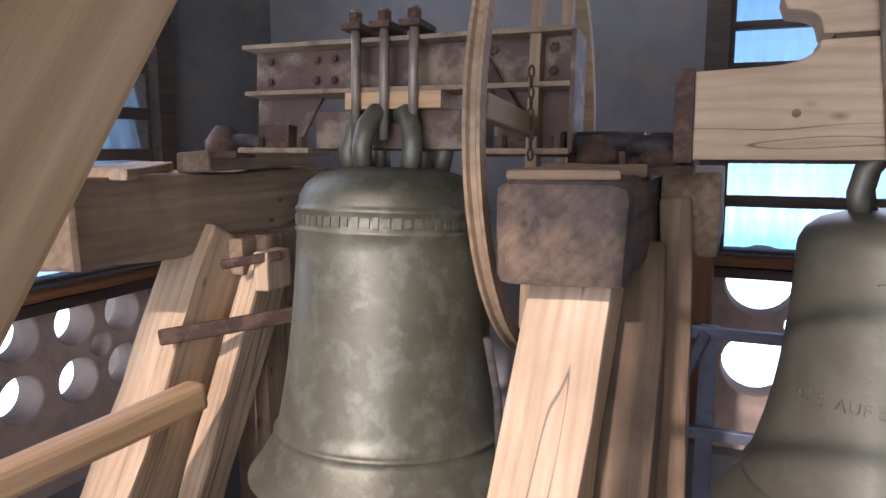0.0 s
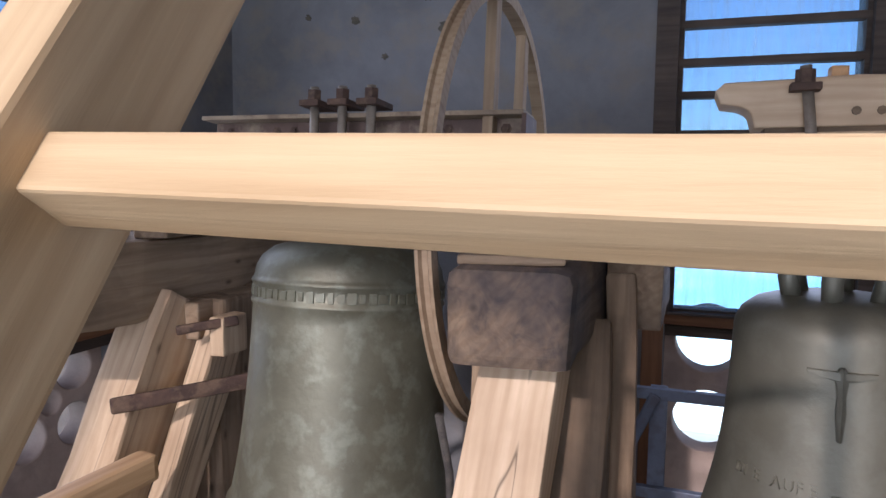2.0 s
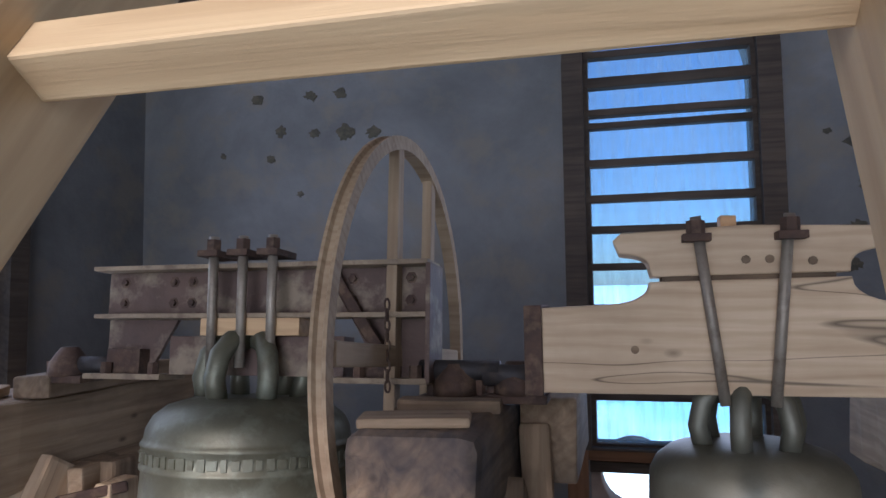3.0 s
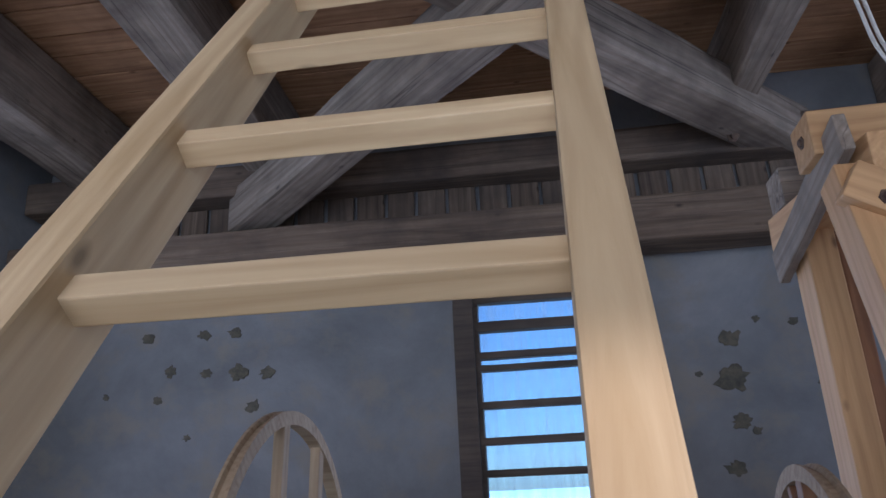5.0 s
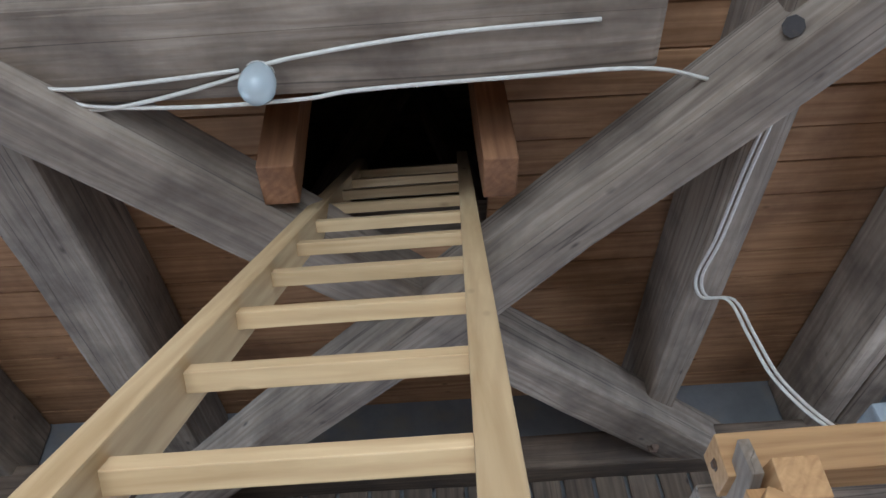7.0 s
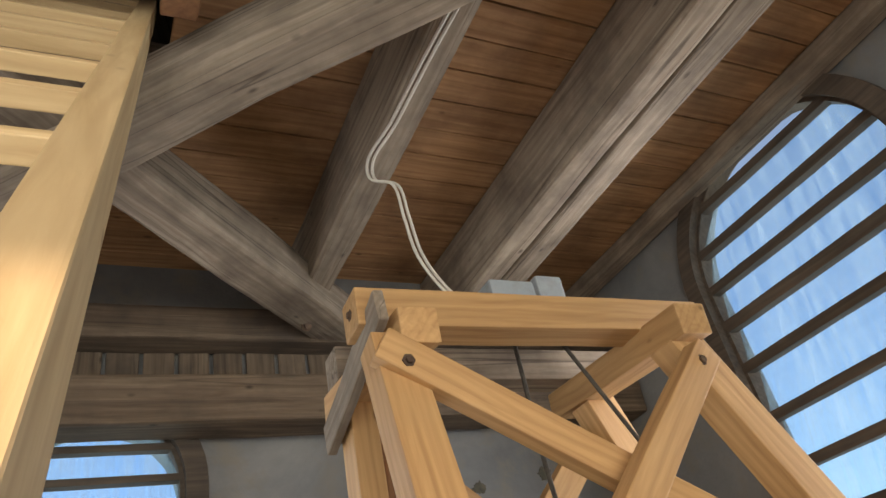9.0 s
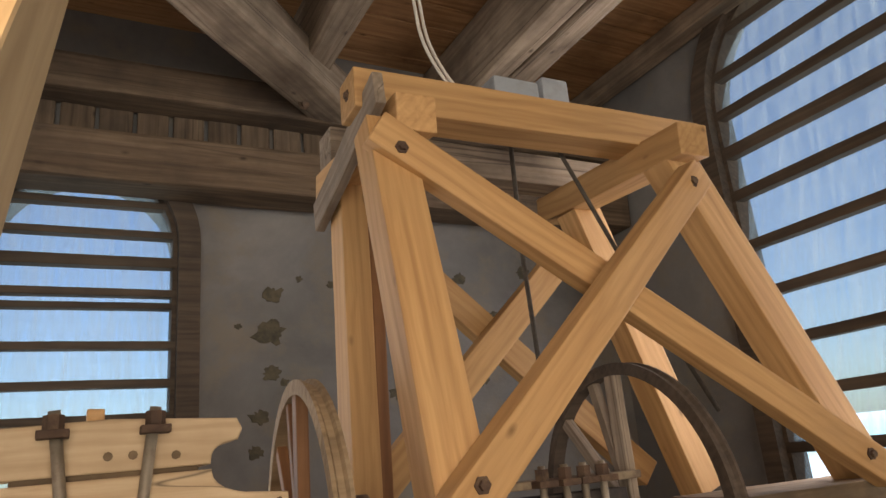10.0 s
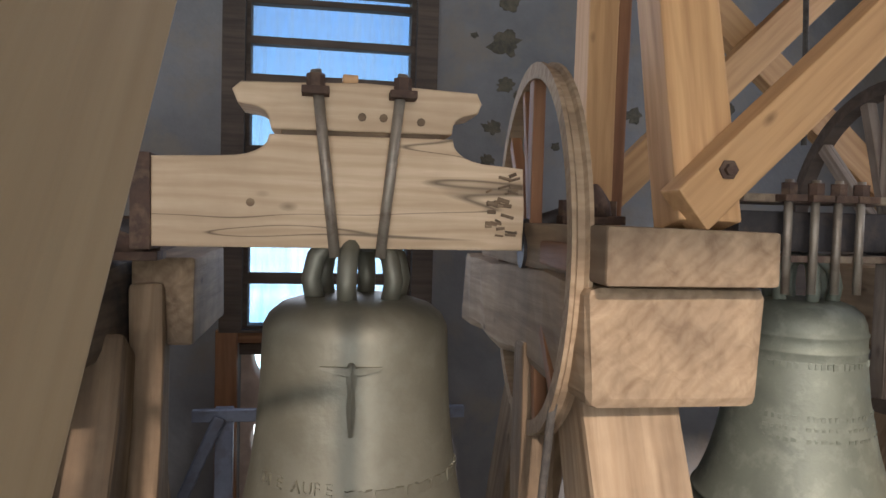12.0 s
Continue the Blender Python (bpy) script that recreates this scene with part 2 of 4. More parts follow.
def thing(name, label, category, at=(0, 0, 0), group="", kind=""):
    ob = new(name)
    ob.empty_display_size = 0.1
    ob.location = at
    return tagged(ob, label, category, group, kind)


def timber_bm(length, w, h, wear=0.004, bevel=0.008, seed=0, cuts=10, taper=1.0):
    """A timber along x, centred in y and z, from 0 to length, with worn edges."""
    bm = bmesh.new()
    bmesh.ops.create_cube(bm, size=1)
    for v in bm.verts:
        v.co = Vector(((v.co.x + 0.5) * length, v.co.y * w, v.co.z * h))
    if bevel:
        bmesh.ops.bevel(bm, geom=list(bm.edges), offset=bevel, segments=2, affect="EDGES", profile=0.6)
    n = max(2, min(cuts, int(length / 0.12)))
    for i in range(1, n):
        x = length * i / n
        g = list(bm.verts) + list(bm.edges) + list(bm.faces)
        bmesh.ops.bisect_plane(bm, geom=g, plane_co=(x, 0, 0), plane_no=(1, 0, 0))
    for v in bm.verts:
        p = Vector((v.co.x * 4, v.co.y * 9 + seed * 3.1, v.co.z * 9 + seed))
        d = noise.noise_vector(p) * wear + noise.noise_vector(p * 3.3) * wear * 0.4
        f = 1 + (taper - 1) * v.co.x / length
        v.co = Vector((v.co.x + d.x * 0.4, v.co.y * f + d.y, v.co.z * f + d.z))
    return bm


def along(a, b, up=(0, 0, 1)):
    """A pose at a whose x axis points to b and whose z axis is nearest to up."""
    a, b, up = Vector(a), Vector(b), Vector(up)
    x = (b - a).normalized()
    y = up.cross(x)
    if y.length < 1e-4:
        y = Vector((0, 1, 0)).cross(x)
    y.normalize()
    z = x.cross(y)
    m = Matrix((x, y, z)).transposed().to_4x4()
    m.translation = a
    return m


SEED = [0]


def timber(name, a, b, w, h, material, parent=None, label="", up=(0, 0, 1), wear=0.004, bevel=0.008, taper=1.0):
    SEED[0] += 1
    bm = timber_bm((Vector(b) - Vector(a)).length, w, h, wear, bevel, SEED[0], taper=taper)
    return part(name, bm, material, parent, label, along(a, b, up))


def box(name, lo, hi, material, parent=None, label="", wear=0.003, bevel=0.006):
    """A box between two corners, its grain along its longest side."""
    lo, hi = Vector(lo), Vector(hi)
    c, s = (lo + hi) / 2, hi - lo
    k = max(range(3), key=lambda i: s[i])
    e = Vector([1.0 if i == k else 0.0 for i in range(3)])
    up = (0, 0, 1) if k < 2 else (0, 1, 0)
    w, h = (s.y, s.z) if k == 0 else (s.x, s.z) if k == 1 else (s.x, s.y)
    return timber(name, c - e * s[k] / 2, c + e * s[k] / 2, w, h, material, parent, label, up, wear, bevel)


def tube_bm(points, radius, sides=10, closed=False):
    bm = bmesh.new()
    pts = [Vector(p) for p in points]
    rings = []
    prev = None
    n = len(pts)
    for i, p in enumerate(pts):
        a = pts[(i - 1) % n] if closed or i else pts[0]
        b = pts[(i + 1) % n] if closed or i < n - 1 else pts[-1]
        d = (b - a).normalized()
        if prev is None:
            u = d.orthogonal().normalized()
        else:
            u = (prev - d * prev.dot(d)).normalized()
        prev = u
        w = d.cross(u)
        rings.append([bm.verts.new(p + (u * math.cos(t) + w * math.sin(t)) * radius) for t in [2 * math.pi * k / sides for k in range(sides)]])
    for i in range(n if closed else n - 1):
        r, s = rings[i], rings[(i + 1) % n]
        for k in range(sides):
            bm.faces.new((r[k], r[(k + 1) % sides], s[(k + 1) % sides], s[k]))
    if not closed:
        bm.faces.new(list(reversed(rings[0])))
        bm.faces.new(rings[-1])
    return bm


def lathe_bm(profile, steps=56):
    """Profile of (radius, z), turned round the z axis."""
    bm = bmesh.new()
    rings = []
    for r, z in profile:
        rings.append([bm.verts.new((r * math.cos(2 * math.pi * k / steps), r * math.sin(2 * math.pi * k / steps), z)) for k in range(steps)])
    for a, b in zip(rings, rings[1:]):
        for k in range(steps):
            bm.faces.new((a[k], a[(k + 1) % steps], b[(k + 1) % steps], b[k]))
    bmesh.ops.remove_doubles(bm, verts=bm.verts, dist=1e-5)
    return bm


def plate_mesh(name, outlines, depth, material, m, parent=None, label="", bevel=0.0):
    """A flat plate of the given thickness, cut out of outlines (the first is the rim, the others are holes)."""
    cu = bpy.data.curves.new(name, "CURVE")
    cu.dimensions, cu.fill_mode, cu.extrude, cu.bevel_depth = "2D", "BOTH", depth / 2, bevel
    for pts in outlines:
        sp = cu.splines.new("POLY")
        sp.points.add(len(pts) - 1)
        for q, (x, y) in zip(sp.points, pts):
            q.co = (x, y, 0, 1)
        sp.use_cyclic_u = True
    tmp = bpy.data.objects.new("tmp", cu)
    scene.collection.objects.link(tmp)
    me = bpy.data.meshes.new_from_object(tmp.evaluated_get(bpy.context.evaluated_depsgraph_get()))
    bpy.data.objects.remove(tmp)
    bpy.data.curves.remove(cu)
    me.materials.clear()
    me.materials.append(material)
    ob = new(name, me)
    ob.matrix_basis = m
    if parent is not None:
        ob.parent = parent
    if label:
        ob["label"] = label
    return ob


def arch(x0, x1, z0, spring, steps=20, grow=0.0):
    """Outline of an opening with a round head."""
    c, r = (x0 + x1) / 2, (x1 - x0) / 2 + grow
    pts = [(c - r, z0 - grow), (c + r, z0 - grow)]
    return pts + [(c + r * math.cos(math.pi * k / steps), spring + r * math.sin(math.pi * k / steps)) for k in range(steps + 1)]


def circle(x, y, r, steps=28):
    return [(x + r * math.cos(2 * math.pi * k / steps), y + r * math.sin(2 * math.pi * k / steps)) for k in range(steps)]


def bolt(at, facing, parent, r=0.018, h=0.014):
    bm = lathe_bm([(0, h), (r, h), (r, 0), (r * 1.7, 0), (r * 1.7, -0.004), (0, -0.004)], 6)
    m = Vector(facing).to_track_quat("Z", "Y").to_matrix().to_4x4()
    m.translation = at
    return part("bolt", bm, RUST, parent, "", m)


# ---- the belfry: walls, floor, ceiling ----
NORTH = pose(0, 3.455, 0, 90, 0, 0)
EAST = pose(2.825, 0, 0, 90, 0, 90)
WEST = pose(-2.675, 0, 0, 90, 0, 90)
SOUTH = pose(0, -1.975, 0, 90, 0, 0)
TOP = 3.95
W1 = (-0.37, 0.335, 1.31, 2.90)
W2 = (1.25, 2.40, 1.2, 3.40)
W3 = (1.50, 2.47, 1.26, 3.30)


def cut_top(pts, top):
    return [(x, min(z, top)) for x, z in pts]


def quatrefoil(cx, cz, s):
    return [circle(cx + s * math.cos(a), cz + s * math.sin(a), s * 0.58) for a in [math.pi / 4 + k * math.pi / 2 for k in range(4)]] + [circle(cx, cz, s * 0.34)]


def wall(name, m, u0, u1, holes, label, thick=0.35):
    ob = plate_mesh(name, [[(u0, -0.1), (u1, -0.1), (u1, TOP + 0.1), (u0, TOP + 0.1)]] + holes, thick, PLASTER, m)
    return tagged(ob, label, "wall", kind="structure")


def full(w, top):
    """The whole window opening, tracery field included."""
    pts = cut_top(arch(w[0], w[1], w[2], w[3]), top)
    return [(w[0], 0.45), (w[1], 0.45)] + pts[2:]


wall("wall_north", NORTH, -2.85, 3.0, [full(W1, TOP)], "grey weathered plaster belfry wall with bare patches")
wall("wall_east", EAST @ Matrix.Translation((0, 0, -0.105)), -2.15, 3.28, [full(W2, TOP - 0.01)], "grey plaster wall with a tall round-headed louvre window", 0.14)
wall("wall_west", WEST, -2.15, 3.28, [full(W3, TOP - 0.01)], "cream and grey flaking plaster wall with louvre window")
# wall behind the viewer, unseen; its opening is invented to let the sun in
wall("wall_south", SOUTH, -2.5, 2.65, [[(-2.2, 0.5), (1.6, 0.5), (1.6, 3.6), (-2.2, 3.6)]], "unseen grey plaster wall with an invented opening for the sun")


def louvre_window(name, m, w, inward, slats, label, pane_step=0.0):
    """Frame, wooden strips and sloping glass blades of one sound window; the blades fall outwards."""
    root = thing(name, label, "window", kind="structure")
    x0, x1, z0, sp = w
    c, r = (x0 + x1) / 2, (x1 - x0) / 2
    f = 0.075
    inner = arch(x0 + 0.012, x1 - 0.012, z0, sp, 24)
    outer = arch(x0, x1, z0, sp, 24, f)
    outer[0], outer[1] = (x0 - f, z0 - 0.01), (x1 + f, z0 - 0.01)
    top = TOP - 0.03
    d = inward
    plate_mesh("window_frame", [cut_top(outer, top), cut_top(inner, top - 0.005)], 0.05, FRAME_DARK, m @ Matrix.Translation((0, 0, d * 0.197)), root)
    plate_mesh("inner_frame", [cut_top(arch(x0, x1, z0, sp, 24, -0.002), top), cut_top(arch(x0 + 0.03, x1 - 0.03, z0 + 0.01, sp, 24), top - 0.005)], 0.10, FRAME_DARK, m @ Matrix.Translation((0, 0, d * 0.122)), root)
    zs = sorted(slats)
    for i, (z, h) in enumerate(zs):
        half = r - 0.004 if z < sp else math.sqrt(max(0.002, r * r - (z - sp) ** 2))
        bm = timber_bm(2 * half, 0.055, h, 0.002, 0.004, i)
        part("louvre_strip", bm, FRAME_DARK, root, "", m @ along((c - half, z, d * 0.145), (c + half, z, d * 0.145), (0, 1, 0)))
    edges = [z0] + [z for z, h in zs] + [sp + r]
    for a, b in zip(edges, edges[1:]):
        mid = (a + b) / 2
        lim = r - 0.01
        if b > TOP:
            continue
        bm = bmesh.new()
        bmesh.ops.create_cube(bm, size=1)
        for v in bm.verts:
            v.co = Vector((v.co.x * 2 * lim, v.co.y * (b - a) * 1.02, v.co.z * 0.006))
        g = part("pane", bm, GLASS, root, "", m @ Matrix.Translation((c, mid, d * 0.115)) @ pose(0, 0, 0, d * -14, 0, random.uniform(-0.5, 0.5)))
        g.visible_shadow = False
    # transom with its sill below the louvres
    bm = timber_bm(2 * r + 0.12, 0.14, 0.055, 0.003, 0.006, 3)
    part("window_sill", bm, RED_BROWN, root, "weathered reddish sill board", m @ along((x0 - 0.06, z0 - 0.028, d * 0.13), (x1 + 0.06, z0 - 0.028, d * 0.13), (0, 1, 0)))
    bm = timber_bm(2 * r + 0.02, 0.07, 0.045, 0.003, 0.005, 4)
    part("transom", bm, FRAME_DARK, root, "", m @ along((x0 - 0.01, z0 - 0.09, d * 0.12), (x1 + 0.01, z0 - 0.09, d * 0.12), (0, 1, 0)))
    cz = (0.45 + z0 - 0.12) / 2 + 0.08
    holes = quatrefoil(c, z0 - 0.31, r * 0.70) if r < 0.4 else quatrefoil(c - r * 0.48, z0 - 0.30, r * 0.33) + quatrefoil(c + r * 0.48, z0 - 0.30, r * 0.33)
    plate_mesh("tracery", [[(x0, 0.45), (x1, 0.45), (x1, z0 - 0.055), (x0, z0 - 0.055)]] + holes, 0.12, STONE, m @ Matrix.Translation((0, 0, d * 0.02)), root, "pinkish stone panel pierced by round quatrefoil holes", 0.008)
    for x in (x0 - 0.045, x1 + 0.045):
        bm = timber_bm(z0 - 0.5, 0.085, 0.05, 0.003, 0.006, 5)
        part("jamb", bm, RED_BROWN, root, "", m @ along((x, 0.5, d * 0.195), (x, z0 - 0.03, d * 0.195), (0, 0, 1)))
    return root


louvre_window("window_1", NORTH, W1, 1, [(3.07, 0.03), (2.94, 0.03), (2.82, 0.045), (2.69, 0.03), (2.635, 0.026), (2.475, 0.032), (2.325, 0.032), (2.195, 0.03), (2.04, 0.03), (1.87, 0.03), (1.69, 0.05), (1.515, 0.045)],
              "tall narrow round-headed window with dark louvre strips and bluish glass")
louvre_window("window_2", EAST, W2, -1, [(3.79, 0.04), (3.59, 0.045), (3.40, 0.045), (3.205, 0.06), (2.99, 0.05), (2.745, 0.045), (2.52, 0.045), (2.30, 0.045), (2.08, 0.045), (1.86, 0.045), (1.64, 0.045), (1.42, 0.045)],
              "wide round-headed window with dark louvre strips and wired glass blades")
louvre_window("window_3", WEST, W3, 1, [(3.3, 0.045), (3.09, 0.045), (2.88, 0.045), (2.67, 0.045), (2.46, 0.045), (2.25, 0.045), (2.04, 0.045), (1.86, 0.045), (1.70, 0.045), (1.50, 0.045)],
              "wide round-headed louvre window over pierced stone tracery")


def floor_boards():
    root = thing("floor", "dusty old grey-brown belfry floorboards", "floor", kind="structure")
    for i in range(27):
        y = -1.78 + i * 0.19
        bm = timber_bm(5.13, 0.183, 0.04, 0.002, 0.004, i, 6)
        part("board", bm, FLOORBOARD, root, "", along((-2.49, y + 0.09, -0.02), (2.64, y + 0.09, -0.02)))
    return root


floor_boards()


def ceiling_planks():
    """Brown boards across the room, open where the hatch is."""
    bm = bmesh.new()
    y, i = -1.8, 0
    while y < 3.28:
        w = 0.13 + 0.035 * random.random()
        runs = [(-2.5, 2.65)]
        if 1.3 < y + w / 2 < 2.12:
            runs = [(-2.5, -0.58), (0.10, 2.65)]
        for a, b in runs:
            t = timber_bm(b - a, w - 0.006, 0.03, 0.002, 0.004, i, 8)
            z = TOP + 0.012 + random.uniform(-0.004, 0.004)
            bmesh.ops.transform(t, matrix=Matrix.Translation((a, y + w / 2, z)), verts=t.verts)
            me = bpy.data.meshes.new("t")
            t.to_mesh(me)
            t.free()
            bm.from_mesh(me)
            bpy.data.meshes.remove(me)
            i += 1
        y += w
    ob = link_mesh("ceiling", bm, PLANK_BROWN)
    return tagged(ob, "reddish-brown weathered board ceiling", "ceiling", kind="structure")


ceiling_planks()
roof_bm = bmesh.new()
bmesh.ops.create_cube(roof_bm, size=1)
for v in roof_bm.verts:
    v.co = Vector((v.co.x * 5.6, v.co.y * 5.6 + 0.75, TOP + 0.06 + (v.co.z + 0.5) * 1.6))
roof_bm.faces.ensure_lookup_table()
bmesh.ops.delete(roof_bm, geom=[f for f in roof_bm.faces if f.calc_center_median().z < TOP + 0.1], context="FACES")
tagged(link_mesh("loft", roof_bm, GREY_BEAM), "dark timber loft above the ceiling hatch", "loft", kind="structure")

# trim where ceiling and east wall meet, wall plates
tagged(timber("trim", (2.58, -1.8, 3.89), (2.58, 3.28, 3.89), 0.10, 0.10, GREY_BEAM), "grey timber strip along the wall head", "trim", kind="structure")
tagged(timber("trim", (-2.44, -1.8, 3.89), (-2.44, 3.28, 3.89), 0.10, 0.10, GREY_BEAM), "grey timber strip along the wall head", "trim", kind="structure")

# bare patches where plaster has come off
def patch(x, z, s, seed):
    bm = bmesh.new()
    n = 22
    c = bm.verts.new((0, 0, 0.005))
    ring, low = [], []
    for k in range(n):
        a = 2 * math.pi * k / n
        q = s * (0.55 + 0.75 * abs(noise.noise(Vector((math.cos(a) * 1.6 + seed, math.sin(a) * 1.6, seed * 2.3)))) + 0.25 * noise.noise(Vector((a * 3, seed, 0))))
        ring.append(bm.verts.new((q * math.cos(a), q * math.sin(a) * 0.85, 0.004)))
        low.append(bm.verts.new((q * 1.03 * math.cos(a), q * 1.03 * math.sin(a) * 0.85, -0.002)))
    for k in range(n):
        bm.faces.new((c, ring[k], ring[(k + 1) % n]))
        bm.faces.new((ring[k], low[k], low[(k + 1) % n], ring[(k + 1) % n]))
    return part("bare_patch", bm, PATCH, PATCHES, "", pose(x, 3.28, z, 90, 0, 0))


PATCHES = thing("wall_patches", "dark bare spots in the flaking plaster", "wall damage", kind="structure")
for i, (x, z, s) in enumerate([(-1.48, 2.575, 0.055), (-1.34, 2.57, 0.045), (-1.63, 2.58, 0.035), (-1.92, 2.76, 0.04), (-1.65, 2.76, 0.035), (-1.5, 2.76, 0.04), (-1.8, 2.6, 0.04),
                               (-1.85, 2.47, 0.03), (-1.4, 2.42, 0.04), (-2.1, 2.5, 0.02), (-1.7, 2.3, 0.02), (0.68, 2.64, 0.06), (0.66, 2.475, 0.085), (0.67, 2.3, 0.05), (0.72, 2.26, 0.025),
                               (0.62, 2.12, 0.05), (0.6, 1.98, 0.04), (0.95, 2.7, 0.03), (1.05, 2.45, 0.07), (1.15, 2.6, 0.03), (1.3, 2.7, 0.06), (1.5, 2.5, 0.07), (1.62, 2.75, 0.05),
                               (1.25, 2.2, 0.05), (1.8, 2.55, 0.06), (1.7, 2.25, 0.05), (0.9, 2.05, 0.03), (0.53, 2.5, 0.02), (0.8, 2.72, 0.02), (2.0, 2.8, 0.05), (1.45, 2.95, 0.04)]):
    patch(x + 0.04, z + (0.11 if x < 0 else 0.05), s, i * 1.37)


# ---- ceiling timbers ----
def beam(a, b, w, h, material, label, name="ceiling_beam", wear=0.012):
    return tagged(timber(name, a, b, w, h, material, wear=wear, bevel=0.018), label, "beam", "ceiling beams")


for x0, x1, lab in [(-1.38, -1.15, "grey weathered joist under the board ceiling"), (0.76, 0.89, "grey weathered joist with white cables along it"),
                    (1.55, 1.68, "grey joist bleached along its edge"), (1.69, 1.82, "grey joist bleached along its edge"), (-2.27, -2.02, "grey weathered joist under the board ceiling")]:
    beam(((x0 + x1) / 2, -1.75, 3.765), ((x0 + x1) / 2, 3.27, 3.765), x1 - x0, 0.33, GREY_BEAM, lab)
beam((-1.42, 3.22, 3.42), (1.99, -0.05, 3.69), 0.17, 0.21, GREY_BEAM, "heavy grey diagonal tie beam with a peg hole")
beam((-2.38, -0.06, 3.66), (1.14, 3.24, 3.58), 0.2, 0.2, GREY_BEAM, "grey diagonal brace beam with a bolt head")
beam((-2.49, 1.045, 3.72), (0.46, 1.012, 3.72), 0.26, 0.28, GREY_BEAM, "grey-brown cross beam carrying cables and a lamp")
beam((-2.49, 3.14, 3.18), (2.64, 3.14, 3.18), 0.2, 0.21, WALL_OAK, "long dark brown wall beam over the louvre window")
beam((-2.49, 3.18, 3.56), (2.64, 3.18, 3.56), 0.16, 0.16, WALL_OAK, "upper dark brown wall beam")
for i in range(35):
    x = -2.42 + i * 0.146
    tagged(timber("board", (x, 3.255, 3.29), (x, 3.255, 3.49), 0.13, 0.02, WALL_OAK), "short dark brown upright board", "board", "boards over the wall beam")
bolt((0.80, 2.98, 3.49), (0.3, -1, -0.6), None).name = "beam_bolt"
tagged(bpy.data.objects["beam_bolt"], "rusty bolt head on the diagonal brace", "bolt")
peg = tagged(part("peg", tube_bm([(0, 0, 0), (0.05, 0, 0)], 0.026, 8), IRON_DARK, None, "", along((0.76, 1.02, 3.57), (0.72, 0.98, 3.50))), "dark round peg in the diagonal beam", "peg")

# hatch lining
tagged(box("hatch_board", (-0.575, 1.36, 3.56), (-0.475, 1.50, 4.1), RED_BROWN), "reddish board beside the ladder hatch", "board", "hatch boards")
tagged(box("hatch_board", (0.035, 1.36, 3.545), (0.13, 1.50, 4.1), RED_BROWN), "reddish board beside the ladder hatch", "board", "hatch boards")
tagged(box("loft_beam", (-1.2, 2.14, 4.0), (0.8, 2.24, 4.2), GREY_BEAM), "grey loft beam behind the hatch", "beam")
tagged(timber("loft_beam", (-0.9, 2.6, 4.0), (-0.2, 2.4, 5.5), 0.12, 0.14, GREY_BEAM), "dark rafter in the loft above the hatch", "beam")
tagged(timber("loft_beam", (0.3, 2.6, 4.0), (-0.1, 2.5, 5.5), 0.12, 0.14, GREY_BEAM), "dark rafter in the loft above the hatch", "beam")


# ---- ladder ----
def ladder():
    """A stout pine ladder with even rungs let into its stringers; rung 0 is the one just above eye level."""
    root = thing("ladder", "new pale pine ladder leaning up through the ceiling hatch", "ladder")
    base = Vector((-0.506, 0.714, 2.229))
    step = Vector((0.0122, 0.1387, 0.2096))
    across = Vector((0.402, -0.015, -0.006))
    up = step.normalized()
    front = across.cross(up).normalized()
    if front.y > 0:
        front = -front
    side = across.normalized()
    for s in (0, 1):
        off = across * s + side * (0.0235 if s else -0.0235) + front * 0.009
        timber("stringer", base + step * -10.6 + off, base + step * 11.0 + off, 0.047, 0.090, LADDER_PINE, root, "", front, 0.0012, 0.004)
    for k in range(-10, 11):
        a = base + step * k + up * 0.0155 + front * 0.016
        timber("rung", a - side * 0.006, a + across + side * 0.006, 0.032, 0.031, LADDER_PINE, root, "", up, 0.001, 0.0022)
    return root


ladder()


# ---- bell frame ----
def trestle(label, top, legs, extra=()):
    root = thing("trestle", label, "bell frame", (top[0][0], top[0][1], 0), "bell frame trestles")
    root.location = (0, 0, 0)
    lo, hi, m = top
    box("top_beam", lo, hi, m, root, "", 0.02, 0.03 if m is CHARRED else 0.02)
    for a, b, w, h, m in legs:
        timber("leg", a, b, w, h, m, root, "", (0, -0.6, 0.8), 0.01, 0.012)
    for a, b, w, h, m, n in extra:
        timber(n, a, b, w, h, m, root, "", (0, 0, 1), 0.006, 0.008)
    return root


left = trestle("old dark oak trestle with pale braces and iron straps", ((-2.06, 1.42, 1.42), (-1.76, 2.62, 1.655), MID_OAK),
               [((-1.80, 1.98, 1.46), (-1.80, 1.14, 0.0), 0.16, 0.19, PALE_OAK), ((-1.66, 2.06, 1.36), (-1.66, 1.30, 0.0), 0.07, 0.14, PALE_OAK), ((-1.70, 2.1, 1.46), (-1.70, 2.05, 0.0), 0.13, 0.16, OLD_OAK), ((-1.8, 2.3, 1.45), (-1.8, 2.95, 0), 0.16, 0.18, OLD_OAK)],
               [((-1.72, 1.95, 1.40), (-1.72, 2.45, 1.40), 0.1, 0.12, MID_OAK, "corbel"), ((-1.69, 2.0, 1.28), (-1.69, 2.4, 1.28), 0.1, 0.1, MID_OAK, "corbel"), ((-1.78, 1.55, 1.665), (-1.95, 1.9, 1.67), 0.12, 0.03, PALE_OAK, "cap_board"), ((-1.76, 1.85, 1.69), (-1.76, 2.4, 1.69), 0.12, 0.06, OLD_OAK, "cap_board"), ((-1.60, 2.0, 1.30), (-1.60, 2.0, 1.42), 0.05, 0.12, PALE_OAK, "wedge")])
